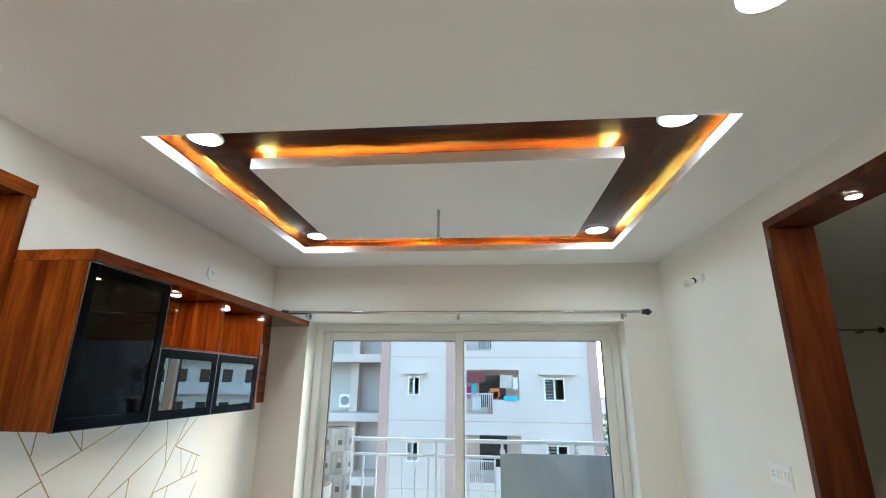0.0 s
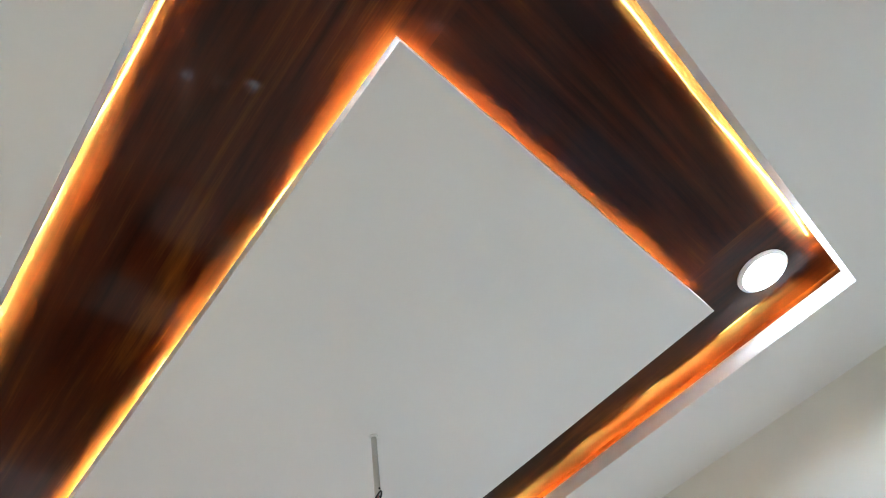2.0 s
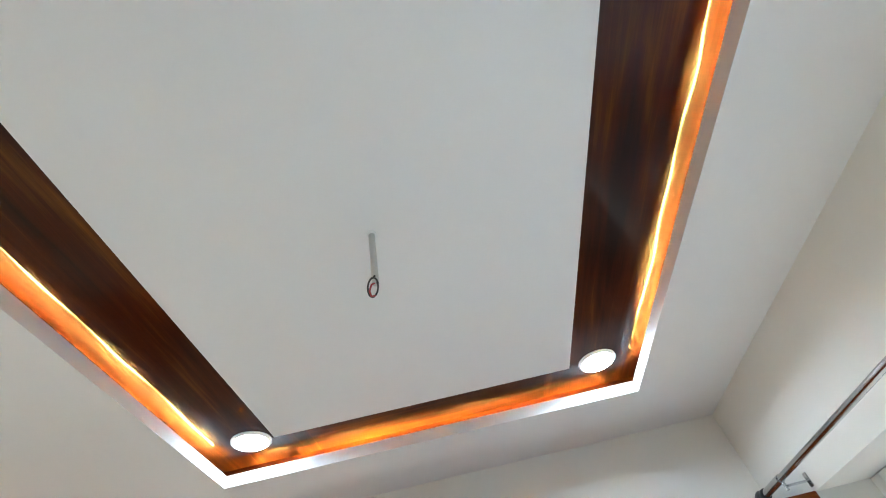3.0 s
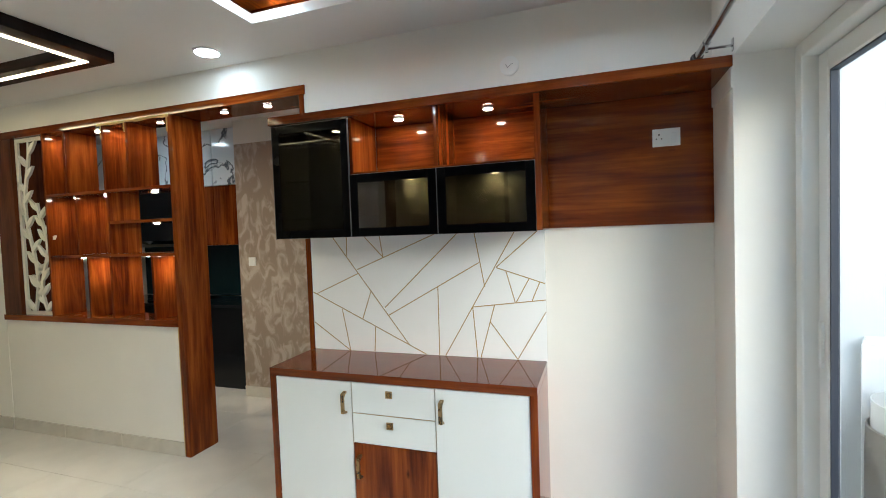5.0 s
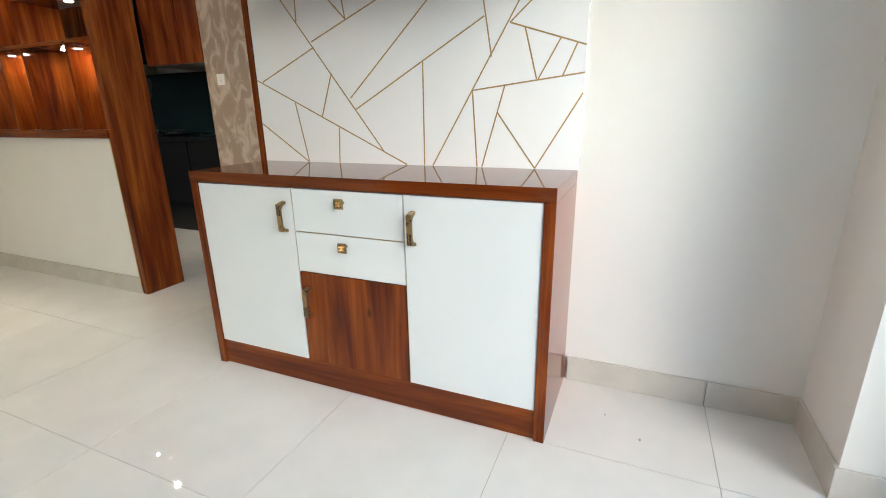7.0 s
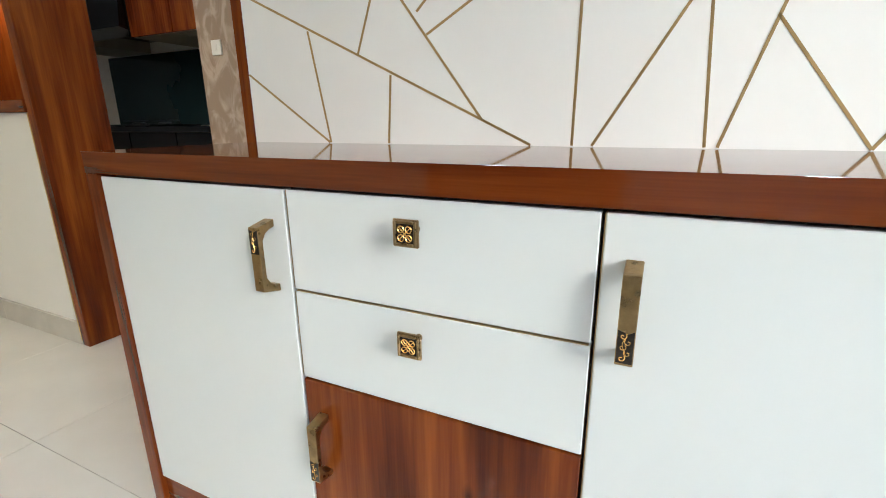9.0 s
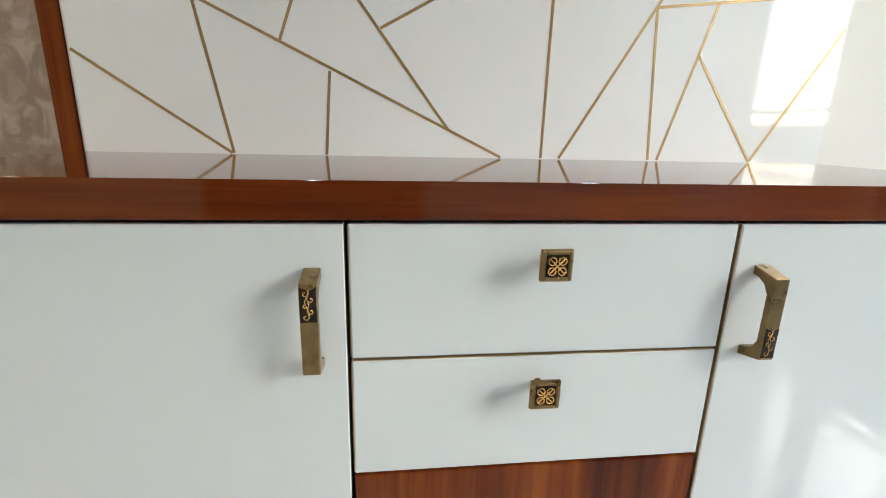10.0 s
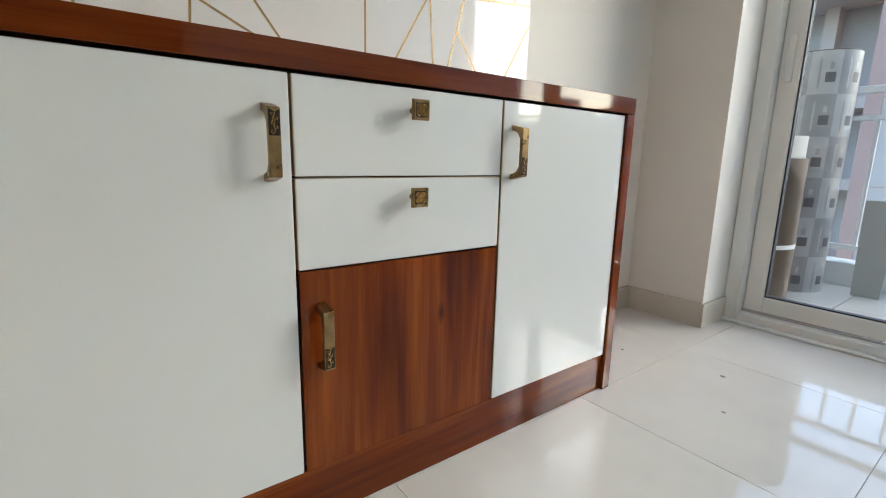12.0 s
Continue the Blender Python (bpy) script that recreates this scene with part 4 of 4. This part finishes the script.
# ---- kitchen beyond the passage ----
KX = -1.36
def kitchen_unit(name, lo, hi, material, label, handle=None):
    u = thing(name, ((lo[0] + hi[0]) / 2, (lo[1] + hi[1]) / 2, lo[2]), label, "kitchen cabinet", "kitchen units")
    part("carcass", box(lo, (hi[0] - 0.02, hi[1], hi[2])), "inside", u)
    part("door", box((hi[0] - 0.019, lo[1] + 0.002, lo[2] + 0.002), (hi[0], hi[1] - 0.002, hi[2] - 0.002), 0.001), material, u)


for a, b in ((-2.13, -1.66), (-2.6, -2.14), (-3.75, -3.26)):
    kitchen_unit("kitchen_wall_unit", (-1.94, a, 1.53), (KX, b, 2.165), "wood_z", "reddish-brown wooden kitchen wall cabinet")
for a, b in ((-2.13, -1.66), (-2.6, -2.14), (-3.25, -2.61), (-3.9, -3.26)):
    kitchen_unit("kitchen_loft_unit", (-1.94, a, 2.168), (KX, b, CEIL - 0.003), "marble", "white veined-marble loft cabinet near the ceiling")
for a, b in ((-2.2, -1.66), (-2.75, -2.21), (-3.3, -2.76), (-3.9, -3.31)):
    kitchen_unit("kitchen_base_unit", (-1.94, a, 0.0), (-1.31, b, 0.86), "kblack", "black gloss kitchen base cabinet")
solid("kitchen_worktop", box((-1.94, -3.9, 0.862), (-1.28, -1.66, 0.90), 0.003), "kblack", "black polished granite kitchen worktop", "worktop")
solid("kitchen_backsplash", box((-1.945, -3.9, 0.905), (-1.93, -1.66, 1.525)), "teal", "dark teal glass tiles behind the worktop", "backsplash", "structure")
ch = thing("cooker_hood", (-1.6, -2.93, 1.56), "black angled glass cooker hood between wall cabinets", "cooker hood")
part("body", box((-1.94, -3.25, 1.62), (-1.45, -2.61, 2.16), 0.004), "kblack", ch)
part("glass_front", prism(((-1.44, 2.16), (-1.36, 2.16), (-1.30, 1.60), (-1.44, 1.56)), 1, -3.24, -2.62), "kblack", ch)
hb = thing("hob", (-1.6, -2.93, 0.90), "black gas hob on the kitchen worktop", "hob")
part("top", box((-1.85, -3.24, 0.901), (-1.40, -2.62, 0.915), 0.004), "kblack", hb)
for y in (-3.1, -2.76):
    part("burner", lathe((-1.62, y, 0.915), ((0.05, 0), (0.05, 0.012), (0.03, 0.02)), 20), "dark", hb, smooth=True)
    part("pan_support", tube([(-1.75, y, 0.945), (-1.49, y, 0.945)], 0.005, tube([(-1.62, y - 0.12, 0.945), (-1.62, y + 0.12, 0.945)], 0.005, rod((-1.62, y - 0.11, 0.915), (-1.62, y - 0.11, 0.945), 0.005, bm=rod((-1.62, y + 0.11, 0.915), (-1.62, y + 0.11, 0.945), 0.005)))), "dark", hb)
# kitchen ceiling lamp
kl = thing("kitchen_ceiling_light", (-0.75, -2.6, CEIL), "round white kitchen ceiling downlight, lit", "downlight")
part("rim", lathe((-0.75, -2.6, CEIL), ((0.09, -0.001), (0.09, -0.006), (0.078, -0.011), (0.077, -0.004)), 32), "plastic", kl, smooth=True)
part("lens", rod((-0.75, -2.6, CEIL - 0.0115), (-0.75, -2.6, CEIL - 0.004), 0.077, sides=32), "spot", kl)

# ---- balcony ----
solid("balcony_slab", box((-0.24, 2.652, -0.22), (3.8, 4.0, -0.032)), "concrete", "cement slab of the balcony", "slab", "structure")
wall("wall_balcony", ((-0.24, 2.572, -0.03), (-0.02, 4.0, 2.95)), material="white_plaster", label="white plastered side wall of the balcony")
# added out of view: keeps bright sky on the right out of panel reflections
wall("wall_balcony_end", ((3.42, 2.572, -0.03), (3.558, 4.0, 2.95)), material="white_plaster", label="unseen white plastered wall added to block sky right of the balcony")
solid("balcony_kerb", box((-0.02, 3.82, -0.03), (3.418, 3.98, 0.13), 0.006), "white_plaster", "low white plastered kerb under the railing", "kerb", "structure")
rl = thing("balcony_railing", (1.8, 3.9, 0.13), "white painted steel balcony railing with upright bars", "railing")
part("top_rail", box((-0.02, 3.875, 1.12), (3.418, 3.925, 1.16), 0.004), "rail", rl)
part("middle_rail", box((-0.02, 3.885, 0.965), (3.418, 3.915, 0.995), 0.003), "rail", rl)
part("bottom_rail", box((-0.02, 3.885, 0.20), (3.418, 3.915, 0.23), 0.003), "rail", rl)
for i in range(23):
    x = 0.06 + i * 0.1475
    part("bar", box((x - 0.009, 3.891, 0.23), (x + 0.009, 3.909, 0.965), 0), "rail", rl)
for x in (0.02, 1.33, 2.06, 2.86, 3.39):
    part("post", box((x - 0.014, 3.882, 0.13), (x + 0.014, 3.918, 1.12), 0.002), "rail", rl)
cb = thing("cement_board", (2.72, 3.84, 0.13), "grey cement board fixed inside the balcony railing", "board")
part("board", box((2.035, 3.858, 0.135), (3.41, 3.872, 1.03), 0.003), "concrete", cb)
for x in (2.06, 2.86):
    part("clamp", rod((x, 3.855, 1.045), (x, 3.88, 1.045), 0.03, sides=18), "rail", cb)

# rolls stored on the balcony
wr = thing("wallpaper_roll", (0.62, 2.93, -0.03), "tall upright roll in white and grey printed plastic wrap", "roll")
rc, rr_ = (0.285, 3.54, -0.031), 0.172
part("core", lathe(rc, ((rr_ - 0.004, 0), (rr_ - 0.004, 1.33), (rr_ - 0.05, 1.33), (rr_ - 0.05, 1.24)), 40), "kraft", wr, smooth=True)


def arc_patch(c, r, a0, a1, z0, z1, n=6):
    bm_a = bmesh.new()
    lo, hi = [], []
    for i in range(n + 1):
        a = a0 + (a1 - a0) * i / n
        p = (c[0] + r * math.cos(a), c[1] + r * math.sin(a))
        lo.append(bm_a.verts.new((*p, z0))); hi.append(bm_a.verts.new((*p, z1)))
    for i in range(n):
        bm_a.faces.new((lo[i], lo[i + 1], hi[i + 1], hi[i]))
    bmesh.ops.solidify(bm_a, geom=bm_a.faces[:], thickness=0.001)
    return bm_a


rows_n, cols_n = 6, 8
for i in range(rows_n):
    for j in range(cols_n):
        a0 = 2 * math.pi * j / cols_n
        z0 = rc[2] + 0.005 + i * 1.32 / rows_n
        part("wrap_panel", arc_patch(rc, rr_, a0, a0 + 2 * math.pi / cols_n, z0, z0 + 1.32 / rows_n), "wrap" if (i + j) % 2 else "wrapgrey", wr)
        am = a0 + math.pi / cols_n
        c = "wrapgrey" if (i + j) % 2 else "wrap"
        for dh, wd, off, dz in ((0.15, 0.06, -0.14, 0.03), (0.05, 0.26, 0.14, 0.06), (0.035, 0.10, 0.14, 0.125)):
            part("print_bar", arc_patch(rc, rr_ + 0.0012, am + off - wd * 0.5, am + off + wd * 0.5, z0 + dz, z0 + dz + dh, 2), "grey" if wd > 0.2 else c, wr)
kr = thing("kraft_roll", (0.235, 3.0, -0.03), "brown kraft-paper roll with white tape, open at the top", "roll")
kc = (0.235, 3.0, -0.031)
part("tube", lathe(kc, ((0.205, 0), (0.207, 0.30), (0.204, 0.55), (0.206, 0.76), (0.199, 0.765), (0.196, 0.75), (0.196, 0.5)), 44), "kraft", kr, smooth=True)
# dark disc inside the tube stands for the shade down its open middle
part("hollow", rod((kc[0], kc[1], 0.46), (kc[0], kc[1], 0.464), 0.195, sides=40), "dark", kr)
part("inner_sheet", lathe(kc, ((0.190, 0.44), (0.190, 0.868), (0.186, 0.868), (0.186, 0.44)), 44), "offwhite", kr, "cream paper core standing proud of the wrapping", smooth=True)
part("tape", lathe(kc, ((0.2072, 0.32), (0.2090, 0.32), (0.2090, 0.342), (0.2072, 0.342)), 44), "plastic", kr, smooth=True)
for a0, a1, z0, z1 in ((-0.9, -0.15, 0.02, 0.74), (-2.1, -1.25, 0.05, 0.70)):
    fa_bm = arc_patch(kc, 0.2085, a0, a1, z0, z1, 10)
    for v in fa_bm.verts:
        if v.co.z > 0.4:
            v.co.z -= 0.16 * max(0.0, math.atan2(v.co.y - kc[1], v.co.x - kc[0]) - a0)
    part("paper_flap", fa_bm, "kraft", kr)
ct = thing("white_sheet_stack", (0.02, 2.95, -0.03), "white laminate sheets leaning on the balcony wall", "sheets")
for k in range(3):
    part("sheet", box((-0.012 + k * 0.012, 2.88 - k * 0.01, -0.03), (-0.003 + k * 0.012, 3.22 - k * 0.02, 1.06 - k * 0.015), 0.001), "wrap", ct)
solid("leaning_board", prism(((0.58, -0.031), (0.70, -0.031), (0.72, 0.52), (0.57, 0.52)), 1, 3.60, 3.615), "concrete", "grey-green board leaning behind the rolls", "board")

# ---- outside ----
solid("ground", box((-900, -900, -22.5), (900, 900, -22)), "earth", "dusty ground far below", "ground", "structure")


def far_window(parent, x0, x1, z0, z1, y, hood=None, panes=2):
    w_ob = part("window", ring_box(x0, x1, z0, z1, y - 0.05, y + 0.06, 0.06), "upvc", parent)
    part("pane", box((x0 + 0.05, y + 0.0, z0 + 0.05), (x1 - 0.05, y + 0.03, z1 - 0.05)), "winglass", w_ob)
    g = bmesh.new()
    n = 7
    for i in range(1, n):
        z = z0 + (z1 - z0) * i / n
        box((x0 + 0.05, y - 0.04, z - 0.012), (x0 + (x1 - x0) * 0.55, y - 0.02, z + 0.012), 0, g)
    box(((x0 + x1) / 2 - 0.03, y - 0.05, z0), ((x0 + x1) / 2 + 0.03, y + 0.0, z1), 0, g)
    part("grille", g, "upvc", w_ob)
    if hood:
        part("sunshade", box((hood[0], y - 0.45, hood[2]), (hood[1], y, hood[2] + 0.09)), "plaster", parent)


def ring_box(x0, x1, z0, z1, ya, yb, w):
    bm_r = bmesh.new()
    for lo, hi in (((x0, ya, z0), (x0 + w, yb, z1)), ((x1 - w, ya, z0), (x1, yb, z1)), ((x0 + w, ya, z0), (x1 - w, yb, z0 + w)), ((x0 + w, ya, z1 - w), (x1 - w, yb, z1))):
        box(lo, hi, 0, bm_r)
    return bm_r


ST = 2.77
ab = thing("apartment_building", (2, 24, -22), "white and pink plastered apartment block with small balconies", "apartment building")
FY = 20.0
part("roof", box((-12, FY - 0.1, 6.4), (7.0, FY + 10, 6.9)), "plaster", ab)
# front wall in bands so that the balcony openings are real recesses
wb_bm = bmesh.new()
box((-2.55, FY, -22), (1.05, FY + 0.3, 6.4), 0, wb_bm)
box((3.42, FY, -22), (6.9, FY + 0.3, 6.4), 0, wb_bm)
for k in range(-7, 2):
    box((1.05, FY, 2.31 + k * ST), (3.42, FY + 0.3, 0.38 + (k + 1) * ST), 0, wb_bm)
part("wall", wb_bm, "plaster", ab)
part("side_wall", box((6.6, FY + 0.3, -22), (6.9, FY + 10, 6.4)), "plaster", ab)
# inner and recess walls carry their shade in the darker plaster colour
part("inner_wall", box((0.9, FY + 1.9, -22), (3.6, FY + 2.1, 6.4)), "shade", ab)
part("pink_band", box((-2.92, FY - 0.06, -22), (-2.5, FY + 3.2, 6.4)), "pink", ab)
part("pink_band", box((0.12, FY - 0.05, -22), (0.52, FY + 0.05, 6.4)), "pink", ab)
part("pink_band", box((6.5, FY - 0.06, -22), (6.93, FY + 0.2, 6.4)), "pink", ab)
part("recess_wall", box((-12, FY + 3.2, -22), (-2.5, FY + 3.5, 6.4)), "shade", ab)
part("recess_pier", box((-5.0, FY + 2.4, -22), (-4.6, FY + 3.2, 6.4)), "plaster", ab)
for k in range(-3, 2):
    zc = k * ST
    part("floor_band", box((-2.5, FY - 0.012, 0.08 + zc), (6.5, FY - 0.0, 0.11 + zc)), "pink", ab)
    part("recess_slab", box((-12, FY + 1.2, -0.1 + zc), (-2.93, FY + 3.2, 0.28 + zc)), "plaster", ab)
    far_window(ab, -1.62, -1.06, 1.17 + zc, 2.0 + zc, FY, (-1.85, -0.75, 2.1 + zc))
    far_window(ab, 4.5, 5.42, 1.0 + zc, 1.97 + zc, FY, (4.28, 5.85, 2.1 + zc))
    part("balcony_floor", box((1.05, FY - 0.02, 0.30 + zc), (3.42, FY + 1.9, 0.40 + zc)), "plaster", ab)
    part("balcony_back_window", box((1.6, FY + 1.86, 0.6 + zc), (2.9, FY + 1.9, 2.1 + zc)), "winglass", ab)
    g = bmesh.new()
    x_end = 2.24 if k > -3 else 3.4
    for i in range(14):
        x = 1.08 + i * (x_end - 1.1) / 13
        box((x - 0.012, FY - 0.03, 0.4 + zc), (x + 0.012, FY - 0.005, 1.25 + zc), 0, g)
    box((1.05, FY - 0.04, 1.24 + zc), (x_end, FY, 1.29 + zc), 0, g)
    part("railing", g, "rail", ab)
    part("parapet", box((x_end, FY, 0.38 + zc), (3.42, FY + 0.12, 1.02 + zc)), "plaster", ab)
for i, (x, z, w_, h, c) in enumerate(((1.08, 1.75, 0.85, 0.5, 0), (1.06, 1.05, 0.22, 0.55, 1), (1.3, 1.3, 0.2, 0.45, 2), (2.1, 1.1, 0.45, 0.42, 3), (2.55, 1.55, 0.6, 0.55, 4), (2.0, 0.42, 0.5, 0.95, 5), (2.7, 1.0, 0.65, 0.2, 6), (1.3, 0.55, 0.4, 0.6, 7), (3.1, 1.5, 0.25, 0.5, 7))):
    pts = [(x, z), (x + w_ * 0.5, z - 0.04), (x + w_, z + 0.03), (x + w_ * 0.95, z + h), (x + w_ * 0.5, z + h - 0.03), (x + w_ * 0.03, z + h)]
    cl = part("hung_cloth", prism(pts, 1, FY + 0.2 if i % 2 else FY - 0.1, FY + 0.23 if i % 2 else FY - 0.07), CLOTH[c], ab)
ac = part("air_conditioner", box((-5.6, FY + 2.6, 0.45), (-4.9, FY + 3.0, 1.1), 0.02), "upvc", ab)
part("fan_grille", rod((-5.3, FY + 2.58, 0.78), (-5.3, FY + 2.6, 0.78), 0.22, sides=20), "grey", ac)

ob2 = thing("far_apartment_building", (27, 44, -22), "pale grey apartment block with long balconies, far off", "apartment building")
part("wall", box((15, 42, -22), (40, 50, 4.6)), "far_plaster", ob2)
part("roof_parapet", box((14.8, 41.7, 4.6), (40.2, 50.2, 5.3)), "far_plaster", ob2)
for k in range(-4, 2):
    zb = k * 3.0 + 0.6
    part("balcony", box((15.2, 40.6, zb - 0.15), (33, 42, zb)), "far_plaster", ob2)
    part("balcony_front", box((15.2, 40.6, zb), (33, 40.72, zb + 0.85)), "far_plaster", ob2)
    for i in range(9):
        x = 16 + i * 2.3
        part("window", box((x, 41.93, zb + 0.9), (x + 0.95, 41.99, zb + 2.1)), "winglass", ob2)
        if i % 3 == 0:
            part("door", box((x + 1.3, 41.93, zb), (x + 2.05, 41.99, zb + 2.1)), "pink", ob2)
for i, (x, h) in enumerate(((60, 16), (72, 24), (83, 14), (95, 20))):
    tw = thing("distant_tower", (x, 120, -22), "hazy grey tower block on the skyline", "apartment building", "skyline towers")
    part("wall", box((x, 118, -22), (x + 7, 126, h)), "shade", tw)
    for k in range(7):
        part("window", box((x + 0.6, 117.9, h - 2 - k * 3), (x + 6.4, 117.99, h - 0.9 - k * 3)), "winglass", tw)


# slender tree beyond the block's corner
tree = thing("tree", (8.6, 24.0, -22), "tall slender green tree beside the apartment block", "tree")
part("trunk", rod((8.6, 24, -22), (8.8, 24, -1), 0.28, 0.08, bm=rod((8.7, 24, -6), (9.8, 24.4, -2), 0.09, 0.03, bm=rod((8.7, 24, -5), (7.8, 23.5, -1.5), 0.08, 0.03))), "bark", tree, smooth=True)
verts, faces = [], []
for i in range(2600):
    a, u = random.random() * 2 * math.pi, random.random()
    h = -9 + 9.2 * random.random()
    r = (1.9 - 0.16 * abs(h + 4.5)) * (0.35 + 0.65 * u) * (0.75 + 0.5 * noise.noise((a, h * 0.7, 3)))
    c = Vector((8.8 + r * math.cos(a), 24 + r * math.sin(a), h))
    d1 = Vector((random.random() - 0.5, random.random() - 0.5, random.random() - 0.5)).normalized() * 0.14
    d2 = d1.orthogonal().normalized() * 0.06
    k = len(verts)
    verts += [c - d1, c + d2, c + d1, c - d2]
    faces.append((k, k + 1, k + 2, k + 3))
me = bpy.data.meshes.new("crown")
me.from_pydata(verts, [], faces)
me.materials.append(M["leaf"])
crown = new("crown", me)
crown.parent = tree
crown.matrix_parent_inverse = Matrix.Translation((-8.6, -24.0, 22))

# ---- floor tiles ----
fl_bm = box((-THICK, BACK_Y - 0.2, -0.1), (RIGHT_X + 0.2, 2.60, -0.0025))
box((-2.1, BACK_Y - 0.2, -0.1), (-THICK, 0.2, -0.0025), 0, fl_bm)
box((RIGHT_X + 0.2, -1.4, -0.1), (7.4, 4.25, -0.0025), 0, fl_bm)
fl = solid("floor", fl_bm, "grout", "large glossy cream floor tiles with thin grey joints", "floor", "structure")
TX, TY, OX, OY, GAP = 0.603, 0.648, 0.432, 0.058, 0.0022
b0 = box((GAP / 2, GAP / 2, -0.02), (TX - GAP / 2, TY - GAP / 2, 0.0))
tile_mesh = bpy.data.meshes.new("tile")
b0.to_mesh(tile_mesh); b0.free()
tile_mesh.materials.append(M["tile"])
for i in range(-5, 12):
    for j in range(-9, 7):
        cx, cy = OX + (i + 0.5) * TX, OY + (j + 0.5) * TY
        if not ((-0.3 < cx < 3.6 and cy < 2.6) or (cx <= -0.3 and cy < 0.1 and cx > -2.2) or (3.6 <= cx < 7.3 and -1.3 < cy < 4.1)):
            continue
        t_ob = new("tile", tile_mesh)
        t_ob.location = (OX + i * TX, OY + j * TY, 0)
        t_ob.parent = fl
        t_ob.rotation_euler = (radians(0.02) * (random.random() - 0.5), radians(0.02) * (random.random() - 0.5), 0)
bt = box((0.002, 0.002, -0.03), (0.598, 0.598, -0.012), 0.001)
bt_mesh = bpy.data.meshes.new("tile")
bt.to_mesh(bt_mesh); bt.free()
bt_mesh.materials.append(M["tile"])
bfl = solid("balcony_floor", box((-0.02, 2.652, -0.0318), (3.62, 3.82, -0.0305)), "grout", "matt cream tiles on the balcony", "floor", "structure")
for i in range(6):
    for j in range(2):
        t_ob = new("tile", bt_mesh)
        t_ob.location = (0.0 + i * 0.6, 2.655 + j * 0.583, -0.001)
        t_ob.scale = (1, 0.97, 1)
        t_ob.parent = bfl
# aluminium threshold over the joint
solid("threshold", box((OPEN[0] + 0.002, 2.47, 0.0005), (OPEN[1] - 0.002, 2.499, 0.012), 0.003), "upvc", "white threshold strip of the balcony door", "threshold", "structure")

# crumbs of plaster on the floor
for x, y, r in ((0.30, 1.78, 0.006), (0.62, 1.86, 0.007), (0.20, 1.66, 0.004), (0.72, 1.62, 0.005), (1.32, 0.55, 0.006), (1.12, 0.98, 0.004)):
    c_bm = ball((x, y, r * 0.35), r, (1.3, 0.8, 0.45), seg=6)
    solid("crumb", c_bm, "grout", "tiny crumb of plaster on the floor tiles", "debris", group="crumbs on the floor")
